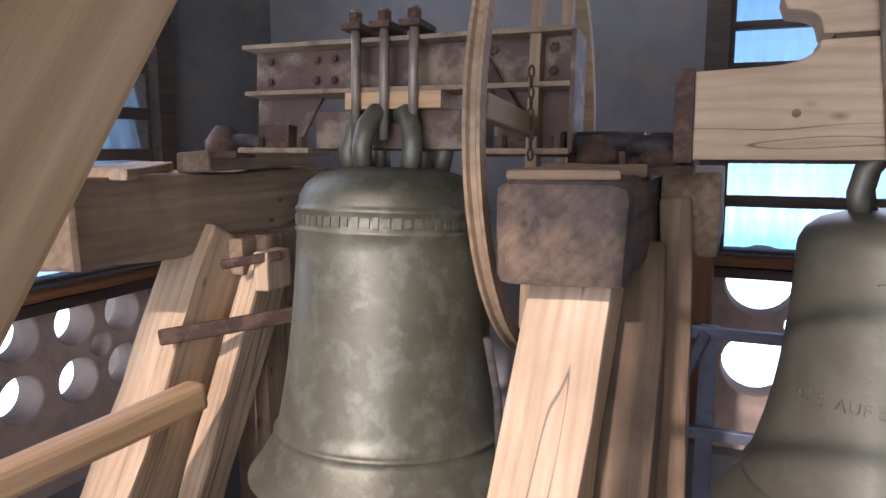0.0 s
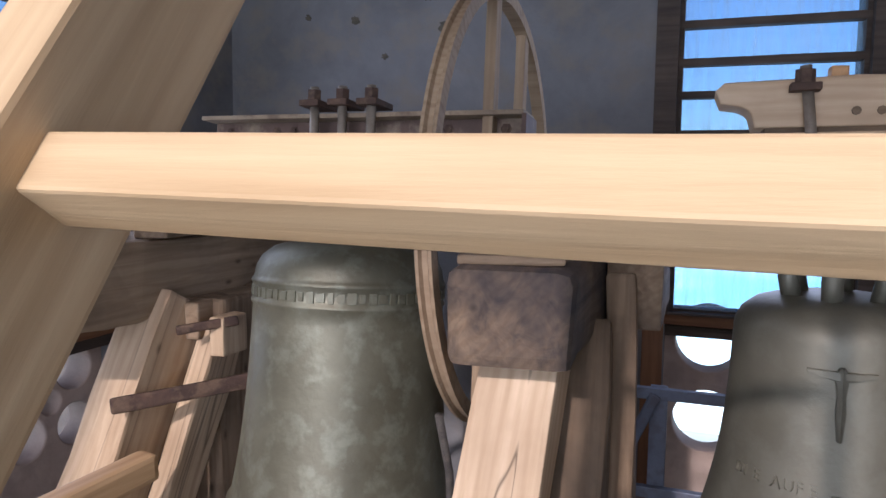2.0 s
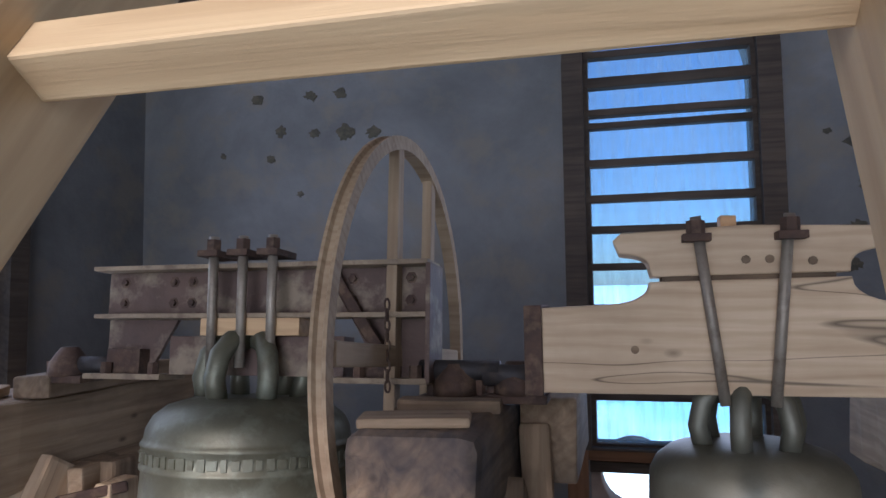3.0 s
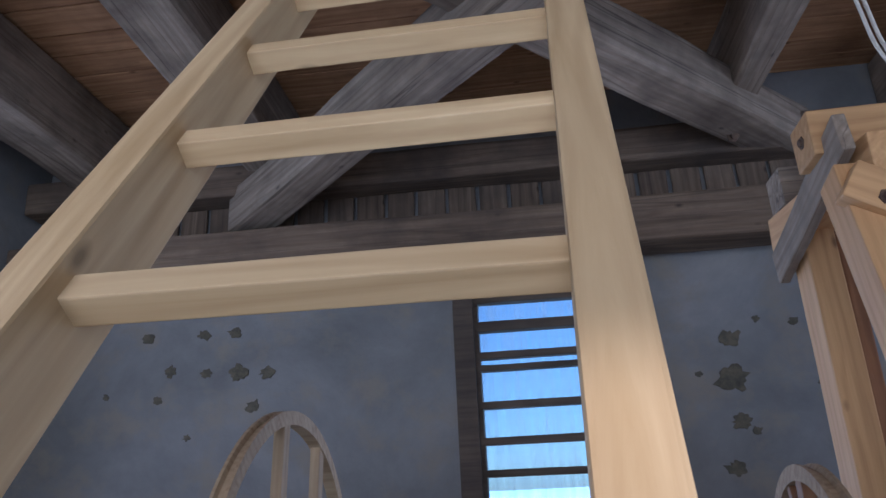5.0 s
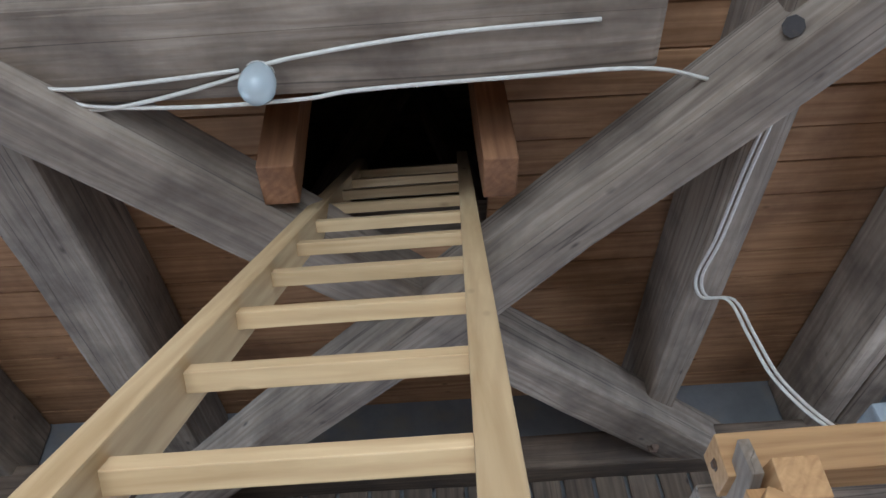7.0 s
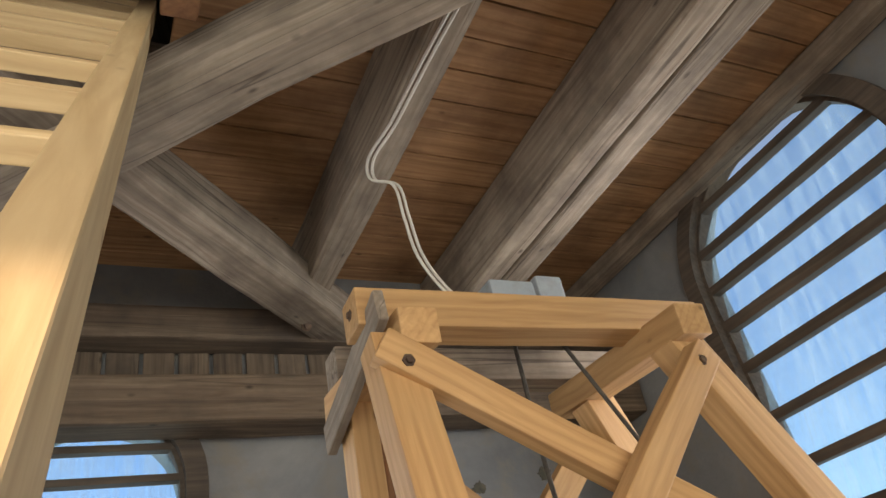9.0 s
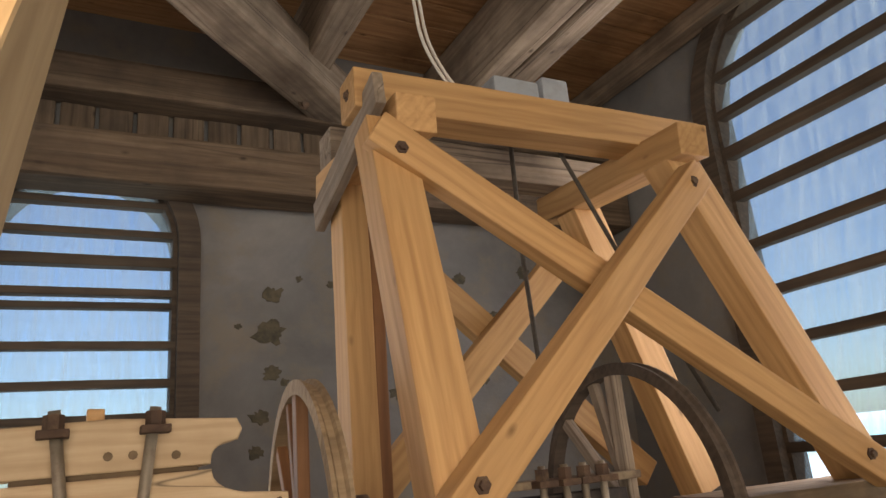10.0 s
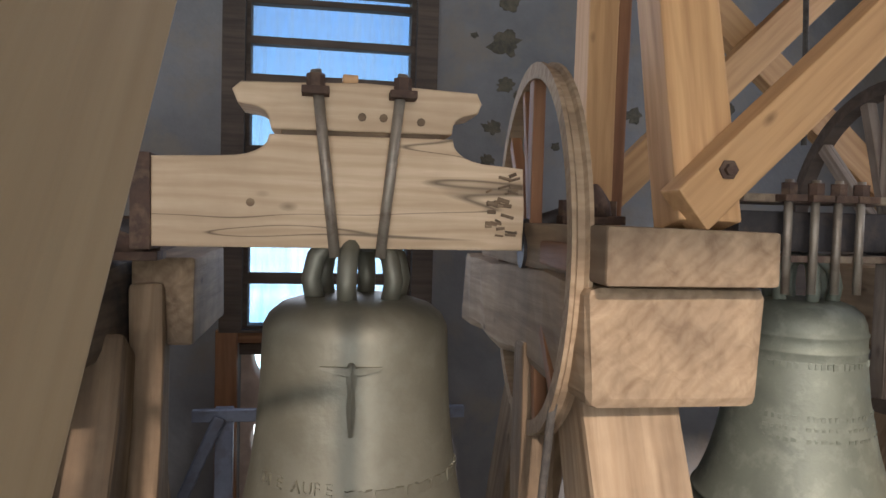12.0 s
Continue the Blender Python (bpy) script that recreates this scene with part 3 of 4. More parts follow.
tagged(timber("iron_strap", (-1.735, 1.66, 1.215), (-1.36, 2.05, 1.26), 0.012, 0.045, RUST), "flat rusty iron bar nailed across the braces", "iron bar")
tagged(timber("iron_strap", (-1.68, 1.86, 1.39), (-1.55, 1.98, 1.41), 0.012, 0.03, RUST), "short rusty iron cramp on the oak brace", "iron bar")
tagged(timber("handrail", (-1.80, 0.75, 0.985), (-1.60, 1.66, 1.075), 0.075, 0.075, NEW_PINE, wear=0.003, bevel=0.016), "orange-brown wooden handrail with rounded edges", "handrail")

mid = trestle("thick charred oak trestle end with a split pale brace", ((-0.722, 1.485, 1.47), (-0.465, 2.62, 1.668), CHARRED),
              [((-0.588, 1.70, 1.50), (-0.645, 0.76, 0.0), 0.17, 0.14, HEAD_OAK), ((-0.49, 1.86, 1.50), (-0.44, 1.06, 0.0), 0.12, 0.15, OLD_OAK), ((-0.425, 2.02, 1.6), (-0.36, 1.55, 0.0), 0.07, 0.13, OLD_OAK), ((-0.6, 2.3, 1.48), (-0.6, 3.0, 0), 0.18, 0.18, OLD_OAK)],
              [((-0.395, 1.98, 1.575), (-0.395, 2.5, 1.575), 0.13, 0.2, OLD_OAK, "block"), ((-0.71, 1.56, 1.678), (-0.50, 1.60, 1.682), 0.09, 0.022, MID_OAK, "shim"), ((-0.69, 1.75, 1.684), (-0.47, 1.78, 1.684), 0.08, 0.03, OLD_OAK, "shim")])
# front leg in the darker oak: shade below the beam put into its colour
right = trestle("squared oak trestle beam with a pale cap plank", ((0.415, 1.46, 1.45), (0.735, 2.62, 1.672), MID_OAK),
                [((0.53, 1.66, 1.52), (0.52, 1.05, 0.0), 0.19, 0.17, MID_OAK), ((0.60, 2.2, 1.5), (0.60, 2.9, 0), 0.18, 0.18, OLD_OAK), ((0.45, 1.9, 1.5), (0.43, 1.8, 0), 0.08, 0.12, OLD_OAK)],
                [((0.572, 1.405, 1.722), (0.565, 2.3, 1.722), 0.315, 0.098, MID_OAK, "cap_plank")])
far = trestle("pale oak trestle beam beside the wide window", ((1.63, 1.50, 1.40), (1.96, 2.62, 1.668), MID_OAK),
              [((1.72, 1.62, 1.45), (1.6, 0.95, 0.0), 0.18, 0.16, PALE_OAK), ((1.8, 2.2, 1.45), (1.8, 2.9, 0), 0.18, 0.18, OLD_OAK)],
              [((1.52, 1.76, 1.72), (2.45, 1.76, 1.72), 0.3, 0.1, OLD_OAK, "cap_plank"), ((1.5, 1.75, 1.30), (1.3, 1.6, 0.6), 0.14, 0.1, PALE_OAK, "brace")])


# ---- bells ----
def bell_bm(h, r_lip, r_sh, banded=True):
    """A bell hanging from z = 0 (shoulder top) to z = -h, open below."""
    out = [(0, 0.0), (0.55, 0.005), (0.80, -0.018), (0.93, -0.05), (0.99, -0.085), (1.0, -0.11)]
    p = [(r_sh * r, z * h) for r, z in out]
    if banded:
        p += [(r_sh * 1.012, -0.12 * h), (r_sh * 1.03, -0.126 * h), (r_sh * 1.03, -0.134 * h), (r_sh * 1.012, -0.14 * h), (r_sh * 1.012, -0.185 * h), (r_sh * 1.03, -0.19 * h), (r_sh * 1.03, -0.198 * h), (r_sh * 1.01, -0.205 * h)]
    for k in range(1, 15):
        t = k / 14
        z = -0.205 - t * 0.62
        r = r_sh * 1.01 + (r_lip * 0.80 - r_sh * 1.01) * (0.30 * t + 0.70 * t ** 2.6)
        p.append((r, z * h))
    r0 = r_lip * 0.80
    p += [(r0 * 1.02, -0.832 * h), (r0 * 1.035, -0.838 * h), (r0 * 1.035, -0.846 * h), (r0 * 1.02, -0.852 * h)]
    for k in range(1, 9):
        t = k / 8
        p.append((r0 * 1.02 + (r_lip - r0 * 1.02) * (t ** 1.15), -(0.852 + t * 0.138) * h))
    p += [(r_lip, -0.997 * h), (r_lip * 0.985, -h), (r_lip * 0.955, -0.995 * h)]
    for r, z in [(0.86, -0.9), (0.74, -0.78), (0.64, -0.6), (0.56, -0.4), (0.52, -0.2), (0.45, -0.06), (0.0, -0.04)]:
        p.append((r_lip * r, z * h))
    return lathe_bm(p, 72)


def bell(label, m, h, r_lip, r_sh, crown, material, banded=True, group="bells"):
    root = thing("bell", label, "bell", group=group)
    root.matrix_basis = m
    part("body", bell_bm(h, r_lip, r_sh, banded), material, root, "", None, True)
    for k in range(6):
        a = math.pi / 3 * k + 0.26
        d = Vector((math.cos(a), math.sin(a), 0))
        r = r_sh * 0.46
        pts = [d * r + Vector((0, 0, -0.01)), d * (r * 1.12) + Vector((0, 0, crown * 0.35)), d * (r * 1.0) + Vector((0, 0, crown * 0.75)), d * (r * 0.7) + Vector((0, 0, crown)), d * (r * 0.2) + Vector((0, 0, crown * 1.02))]
        part("crown_loop", tube_bm(pts, r_sh * 0.105, 10), material, root, "", None, True)
    part("clapper", lathe_bm([(0, -0.05), (0.014, -0.06), (0.016, -h * 0.75), (0.05, -h * 0.86), (0.055, -h * 0.93), (0.03, -h * 1.02), (0.02, -h * 1.1), (0, -h * 1.1)], 14), IRON_DARK, root, "dark iron clapper", None, True)
    return root


AX1 = Vector((-1.125, 1.9, 1.745))
SWING = Matrix.Translation(AX1) @ pose(0, 0, 0, -4.5, 0, 0)
b1 = bell("large greenish bronze bell with ornament band under steel headstock", SWING @ Matrix.Translation((0, 0, -0.075)), 0.80, 0.365, 0.248, 0.14, BRONZE)
b2 = bell("dull bronze bell with raised cross and lettering under wooden headstock", Matrix.Translation((0.034, 1.9, 1.598)), 0.68, 0.345, 0.204, 0.12, BRONZE_DULL, False)
b3 = bell("small grey-green bronze bell half in shadow", Matrix.Translation((1.13, 1.9, 1.60)), 0.58, 0.29, 0.15, 0.1, BRONZE_GREEN)


def band_marks():
    """Raised leaf ornament in the band below the shoulder of the large bell."""
    bm = bmesh.new()
    for k in range(64):
        a = 2 * math.pi * k / 64
        r = 0.2518
        t = bmesh.ops.create_cube(bm, size=1)["verts"]
        for v in t:
            v.co = Matrix.Rotation(a, 3, "Z") @ Vector((r + v.co.x * 0.006, v.co.y * (0.013 + 0.004 * (k % 3)), -0.13 + v.co.z * (0.02 + 0.006 * (k % 2))))
    return tagged(part("ornament_band", bm, BRONZE, b1), kind="stuff")


band_marks()


def bell_radius(h, r_lip, r_sh, d):
    t = max(0.0, (d / h - 0.205) / 0.62)
    return r_sh * 1.01 + (r_lip * 0.80 - r_sh * 1.01) * (0.30 * t + 0.70 * t ** 2.6)


def raised_bar(name, spans, proud):
    """One raised strip on the bell: spans of (x0, x1, z) joined from end to end."""
    bm = bmesh.new()
    def at(x, z, out):
        x -= 0.018
        return bm.verts.new((x, -math.sqrt(max(0, bell_radius(0.68, 0.345, 0.204, -z) ** 2 - x * x)) - out, z))
    rings = [[at(a, z, -0.004), at(a, z, proud * 0.7), at((a + b) / 2, z, proud), at(b, z, proud * 0.7), at(b, z, -0.004)] for a, b, z in spans]
    for s, t in zip(rings, rings[1:]):
        for k in range(4):
            bm.faces.new((s[k], s[k + 1], t[k + 1], t[k]))
    bm.faces.new(rings[0])
    bm.faces.new(rings[-1][::-1])
    bmesh.ops.recalc_face_normals(bm, faces=bm.faces[:])
    return part(name, bm, BRONZE_DULL, b2)


raised_bar("cross_shaft", [(-0.004, 0.004, -0.108), (-0.008, 0.008, -0.114), (-0.011, 0.011, -0.135), (-0.007, 0.007, -0.165), (-0.009, 0.009, -0.195), (-0.006, 0.006, -0.23), (-0.004, 0.004, -0.25)], 0.014)
raised_bar("cross_arm", [(-0.060, 0.060, -0.116), (-0.058, 0.058, -0.122), (-0.03, 0.03, -0.129), (-0.016, 0.016, -0.133)], 0.013)


def bell_text(words, h, r_lip, r_sh, depth, start, size, parent, material):
    """Raised letters that run round a bell."""
    a = start
    for ch in words:
        if ch != " ":
            cu = bpy.data.curves.new("letter", "FONT")
            cu.body, cu.size, cu.extrude, cu.resolution_u = ch, size, 0.003, 2
            tmp = bpy.data.objects.new("tmp", cu)
            scene.collection.objects.link(tmp)
            me = bpy.data.meshes.new_from_object(tmp.evaluated_get(bpy.context.evaluated_depsgraph_get()))
            bpy.data.objects.remove(tmp)
            me.materials.clear()
            me.materials.append(material)
            ob = new("letter", me)
            r = bell_radius(h, r_lip, r_sh, depth) + 0.002
            ob.matrix_basis = Matrix.Rotation(a, 4, "Z") @ Matrix.Translation((0, -r, -depth)) @ pose(0, 0, 0, 80, 0, 0)
            ob.parent = parent
            a += size * 0.78 / 0.25
        else:
            a += size * 0.5 / 0.25


bell_text("DIE AUFE", 0.68, 0.345, 0.204, 0.365, -1.0, 0.034, b2, BRONZE_DULL)


def bars_round(parent, h, r_lip, r_sh, depth, a0, a1, n, size, material):
    """Worn lettering: plain raised bars in a row round the bell."""
    bm = bmesh.new()
    for k in range(n):
        if k % 6 == 5:
            continue
        a = a0 + (a1 - a0) * k / n
        r = bell_radius(h, r_lip, r_sh, depth)
        t = bmesh.ops.create_cube(bm, size=1)["verts"]
        w = 0.4 + 0.5 * random.random()
        for v in t:
            v.co = Matrix.Rotation(a, 3, "Z") @ Vector((v.co.x * size * w, -r - v.co.y * 0.006, -depth + v.co.z * size * (0.7 + 0.5 * random.random())))
    return tagged(part("worn_lettering", bm, material, parent), kind="stuff")


bars_round(b2, 0.68, 0.345, 0.204, 0.365, -0.1, 1.5, 34, 0.022, BRONZE_DULL)
for d in (0.14, 0.26, 0.285, 0.31):
    bars_round(b3, 0.58, 0.29, 0.15, d, -1.0, 1.0, 22, 0.014, BRONZE_GREEN)


# ---- headstocks, rods, bearings ----
def rod_set(root, xs, y, z0, z1, spread, material, r=0.011):
    for i, x in enumerate(xs):
        x1 = x + spread[i]
        part("rod", tube_bm([(x, y, z0), (x1, y, z1)], r, 10), material, root, "", None, True)
        box("washer_plate", (x1 - 0.028, y - 0.03, z1 - 0.052), (x1 + 0.028, y + 0.075, z1 - 0.036), RUST, root, "", 0.001, 0.002)
        part("nut", lathe_bm([(0, 0.028), (0.019, 0.028), (0.019, 0), (0, 0)], 6), RUST, root, "", Matrix.Translation((x1, y, z1 - 0.036)))


def bearing(at, material=RUST):
    root = thing("bearing", "rusty iron plain bearing bolted to the trestle", "bearing", at, "bearings")
    part("base_plate", timber_bm(0.15, 0.09, 0.02, 0.001, 0.003), material, root, "", Matrix.Translation((-0.075, 0, 0.01)))
    part("housing", lathe_bm([(0, 0.075), (0.022, 0.075), (0.034, 0.06), (0.05, 0.035), (0.055, 0.0), (0, 0.0)], 16), material, root, "", Matrix.Translation((0, 0, 0.018)), True)
    for x in (-0.058, 0.058):
        part("nut", lathe_bm([(0, 0.035), (0.013, 0.035), (0.013, 0), (0, 0)], 6), material, root, "", Matrix.Translation((x, 0, 0.02)))
    return root


def steel_headstock():
    root = thing("headstock", "brown painted riveted steel headstock with hanging rods", "headstock", group="headstocks")
    root.matrix_basis = SWING
    L = 0.455
    C = 0.015
    def plate(name, x0, x1, y0, y1, z0, z1, m=STEEL_BROWN):
        return box(name, (C + x0, y0, z0), (C + x1, y1, z1), m, root, "", 0.0012, 0.002)
    # two channels back to back: a web with flanges, dusty on top
    plate("web", -L, L, -0.004, 0.006, 0.135, 0.247, STEEL_BROWN)
    plate("top_flange", -L - 0.01, L, -0.06, 0.055, 0.247, 0.259, DUST_STEEL)
    plate("mid_flange", -L, L, -0.058, 0.05, 0.122, 0.134, DUST_STEEL)
    plate("packing_block", -0.135, 0.135, -0.062, 0.05, 0.078, 0.121, NEW_PINE)
    plate("end_plate", L - 0.005, L + 0.007, -0.06, 0.06, -0.03, 0.25)
    for x0, x1 in ((-L, -L + 0.21), (L - 0.21, L)):
        # splayed gusset plate between the channel and its foot
        g = [(C + x0, 0.121), (C + x1, 0.121), (C + x1 - 0.08 * (x0 < 0), -0.02), (C + x0 + 0.08 * (x0 > 0), -0.02)]
        plate_mesh("gusset", [g], 0.012, STEEL_BROWN, pose(0, 0.012, 0, 90, 0, 0), root)
        plate("foot", x0 - 0.02, x1, -0.06, 0.05, -0.034, -0.02, DUST_STEEL)
        plate("foot_block", x0 + 0.03, x0 + 0.13, -0.035, 0.035, -0.02, 0.045, RUST)
        for x in (x0 + 0.04, x1 - 0.03):
            part("nut", lathe_bm([(0, 0.03), (0.015, 0.03), (0.015, 0), (0, 0)], 6), RUST, root, "", Matrix.Translation((C + x, -0.045, -0.02)))
    # dark hollow between the channels over the bell
    plate("yoke", -0.24, 0.24, -0.03, 0.04, -0.02, 0.077, STEEL_BROWN)
    for x in (-L + 0.05, -L + 0.2, -0.2, 0.25, 0.4):
        bolt((C + x, -0.005, 0.165), (0, -1, 0), root, 0.009, 0.008)
        bolt((C + x, -0.005, 0.22), (0, -1, 0), root, 0.009, 0.008)
    timber("stay", (C + 0.20, -0.03, 0.24), (C + 0.36, -0.03, 0.0), 0.008, 0.03, RUST, root)
    part("axle", tube_bm([(C - L - 0.1, 0, 0), (C - L + 0.03, 0, 0)], 0.024, 12), IRON_DARK, root, "", None, True)
    part("axle", tube_bm([(C + L - 0.03, 0, 0), (C + L + 0.16, 0, 0)], 0.024, 12), IRON_DARK, root, "", None, True)
    rod_set(root, (-0.08, 0.0, 0.08), -0.07, 0.0, 0.325, (-0.008, -0.006, -0.004), ROD_STEEL, 0.0125)
    return root


steel_headstock()
bearing((-1.68, 1.9, 1.70))
bearing((-0.60, 1.9, 1.668))
bearing((-0.46, 1.92, 1.672))
bearing((0.56, 1.88, 1.772))


def wooden_headstock():
    root = thing("headstock", "pale oak headstock with carved upper block and iron rods", "headstock", group="headstocks")
    root.location.x = -0.012
    low = [(-0.37, 1.712), (0.395, 1.716), (0.397, 1.80), (0.392, 1.884), (0.33, 1.889)]
    c = [(0.33 - 0.095 * math.sin(t), 1.889 + 0.052 * (1 - math.cos(t))) for t in [k * math.pi / 12 for k in range(1, 7)]]
    d = [(-0.235 + 0.095 * math.sin(t), 1.889 + 0.047 * (1 - math.cos(t))) for t in [k * math.pi / 12 for k in range(6, 0, -1)]]
    low += c + d + [(-0.25, 1.888), (-0.37, 1.883)]
    m = pose(0, 1.90, 0, 90, 0, 0)
    plate_mesh("lower_block", [low], 0.15, HEAD_OAK, m, root, "", 0.006)
    up = [(-0.137, 1.958), (0.234, 1.962), (0.236, 1.978)]
    up += [(0.285 - 0.048 * math.cos(t), 1.975 + 0.03 * math.sin(t)) for t in [k * math.pi / 12 for k in range(1, 6)]]
    up += [(0.29, 2.008), (0.297, 2.025), (0.288, 2.043), (0.05, 2.052), (-0.1, 2.046), (-0.2, 2.043), (-0.214, 2.03), (-0.205, 2.008)]
    up += [(-0.19 + 0.048 * math.cos(t), 1.975 + 0.03 * math.sin(t)) for t in [k * math.pi / 12 for k in range(5, 0, -1)]]
    plate_mesh("upper_block", [up], 0.145, HEAD_OAK, m, root, "", 0.005)
    box("shim", (-0.12, 1.835, 1.935), (0.215, 1.965, 1.962), OLD_OAK, root, "", 0.001, 0.001)
    for i in range(26):
        # crumbled, worm-eaten wood where the beam end meets the wheel
        x, z = random.uniform(0.315, 0.37), random.uniform(1.735, 1.872)
        timber("splinter", (x, 1.8165, z), (x + random.uniform(0.012, 0.03), 1.8165, z + random.uniform(-0.008, 0.008)), 0.008, random.uniform(0.004, 0.010), OLD_OAK, root, "", (0, 0, 1), 0.002, 0.001)
    box("strap", (-0.413, 1.81, 1.70), (-0.374, 1.99, 1.895), RUST, root, "rusty iron end strap", 0.002, 0.003)
    box("stub", (0.005, 1.88, 2.05), (0.038, 1.93, 2.085), TRUSS_PINE, root, "", 0.002, 0.004)
    rod_set(root, (-0.006, 0.088), 1.806, 1.69, 2.075, (-0.046, 0.04), ROD_STEEL, 0.0115)
    part("axle", tube_bm([(-0.52, 1.9, 1.735), (-0.40, 1.9, 1.735)], 0.025, 12), IRON_DARK, root, "", None, True)
    part("axle", tube_bm([(0.39, 1.9, 1.745), (0.58, 1.9, 1.81)], 0.022, 12), IRON_DARK, root, "", None, True)
    for x, z in ((0.045, 1.985), (0.09, 1.985), (0.17, 1.98), (-0.18, 1.80)):
        part("dowel", tube_bm([(x, 1.818, z), (x, 1.83, z)], 0.009, 8), OLD_OAK, root)
    return root


wooden_headstock()


def small_headstock():
    root = thing("headstock", "dark riveted steel headstock above the small bell", "headstock", group="headstocks")
    box("girder", (0.93, 1.86, 1.72), (1.33, 1.94, 1.815), IRON_DARK, root, "", 0.002, 0.004)
    box("top_flange", (0.92, 1.83, 1.835), (1.36, 1.97, 1.855), STEEL_BROWN, root, "", 0.002, 0.003)
    box("lower_flange", (0.92, 1.83, 1.695), (1.36, 1.97, 1.712), STEEL_BROWN, root, "", 0.002, 0.003)
    rod_set(root, (1.03, 1.10, 1.16, 1.22), 1.82, 1.62, 1.89, (0, 0, 0, 0), ROD_STEEL, 0.01)
    part("axle", tube_bm([(1.3, 1.9, 1.74), (1.7, 1.9, 1.74)], 0.024, 12), IRON_DARK, root, "", None, True)
    return root


small_headstock()


# ---- bell wheels ----
def bell_wheel(label, m, r, rim_w, rim_h, material, spoke_m, chords):
    root = thing("bell_pulley", label, "bell wheel", group="bell wheels")
    root.matrix_basis = m
    # grooved wooden rim, in the local y-z plane
    prof = [(-rim_w / 2, 0), (-rim_w / 2, rim_h), (-rim_w * 0.3, rim_h), (-rim_w * 0.16, rim_h * 0.72), (rim_w * 0.16, rim_h * 0.72), (rim_w * 0.3, rim_h), (rim_w / 2, rim_h), (rim_w / 2, 0)]
    bm = bmesh.new()
    rings = []
    n = 72
    for k in range(n):
        a = 2 * math.pi * k / n
        rings.append([bm.verts.new((x, (r - rim_h + q) * math.cos(a), (r - rim_h + q) * math.sin(a))) for x, q in prof])
    for k in range(n):
        s, t = rings[k], rings[(k + 1) % n]
        for i in range(len(prof)):
            j = (i + 1) % len(prof)
            bm.faces.new((s[i], s[j], t[j], t[i]))
    part("rim", bm, material, root)
    for y0, z0, y1, z1, w in chords:
        timber("spoke", (0.0, y0 * r, z0 * r), (0.0, y1 * r, z1 * r), 0.028, w, spoke_m, root, "", (0, 1, 0.2), 0.002, 0.004)
    part("hub", tube_bm([(-0.03, 0, 0), (0.03, 0, 0)], 0.045, 16), IRON_DARK, root)
    return root


CH1 = [(-0.22, -0.94, -0.22, 0.94, 0.045), (0.32, -0.9, 0.32, 0.9, 0.045), (-0.9, 0.0, 0.9, 0.0, 0.05)]
CH2 = [(0, -0.95, 0, 0.95, 0.05), (-0.95, 0, 0.95, 0, 0.05), (-0.3, -0.9, 0.25, 0.92, 0.03), (-0.66, -0.66, 0.66, 0.66, 0.035)]
bell_wheel("thin-rimmed wooden bell wheel with upright board spokes", Matrix.Translation((-0.748, 2.0, 1.767)) @ pose(0, 0, 0, -5, 0, 0), 0.555, 0.035, 0.034, WHEEL_OAK, WHEEL_OAK, CH1)
bell_wheel("old brown wooden bell wheel with grooved rim", Matrix.Translation((0.438, 1.90, 1.712)) @ pose(0, 0, 0, 0, 0, -5), 0.42, 0.04, 0.034, MID_OAK, RED_BROWN, CH2)
bell_wheel("dark rope-worn bell wheel with wooden cross spokes", Matrix.Translation((1.37, 1.90, 1.735)) @ pose(0, 0, 0, 0, 0, -4), 0.42, 0.04, 0.034, FRAME_DARK, GREY_BEAM, CH2)
rope_pts = [(0.43, 1.62, 1.72), (0.42, 1.60, 1.66), (0.435, 1.59, 1.6), (0.41, 1.6, 1.5), (0.40, 1.62, 1.4), (0.39, 1.64, 1.2), (0.38, 1.66, 0.9), (0.38, 1.66, 0.02)]
tagged(part("bell_rope", tube_bm(rope_pts, 0.009, 8), ROPE, None, "", None, True), "worn dark bell rope hanging from the wheel", "rope", "bell ropes")
tagged(part("bell_rope", tube_bm([(-0.765, 1.60, 1.33), (-0.76, 1.66, 1.18), (-0.745, 1.70, 0.5), (-0.745, 1.70, 0.02)], 0.01, 8), ROPE, None, "", None, True), "worn dark bell rope hanging from the wheel", "rope", "bell ropes")
tagged(part("pull_cable", tube_bm([(1.22, 2.05, 2.93), (1.22, 2.06, 2.5), (1.23, 2.05, 2.0)], 0.008, 6), ROPE, None, "", None, True), "thin black cable hanging inside the timber tower", "cable", "tower cables")
tagged(part("pull_cable", tube_bm([(1.30, 1.95, 2.93), (1.5, 1.9, 2.45), (1.72, 1.85, 2.0)], 0.008, 6), ROPE, None, "", None, True), "thin black cable hanging inside the timber tower", "cable", "tower cables")
chain = thing("chain", "short rusty chain hanging beside the wheel", "chain")
for i in range(9):
    ring = [Vector((0.006 * math.cos(t), 0, 0.014 * math.sin(t))) for t in [2 * math.pi * k / 10 for k in range(10)]]
    part("chain_link", tube_bm(ring, 0.0028, 5, True), RUST, chain, "", Matrix.Translation((-0.735, 1.80, 1.90 - 0.023 * i)) @ pose(0, 0, 0, 0, 0, 90 * (i % 2)))


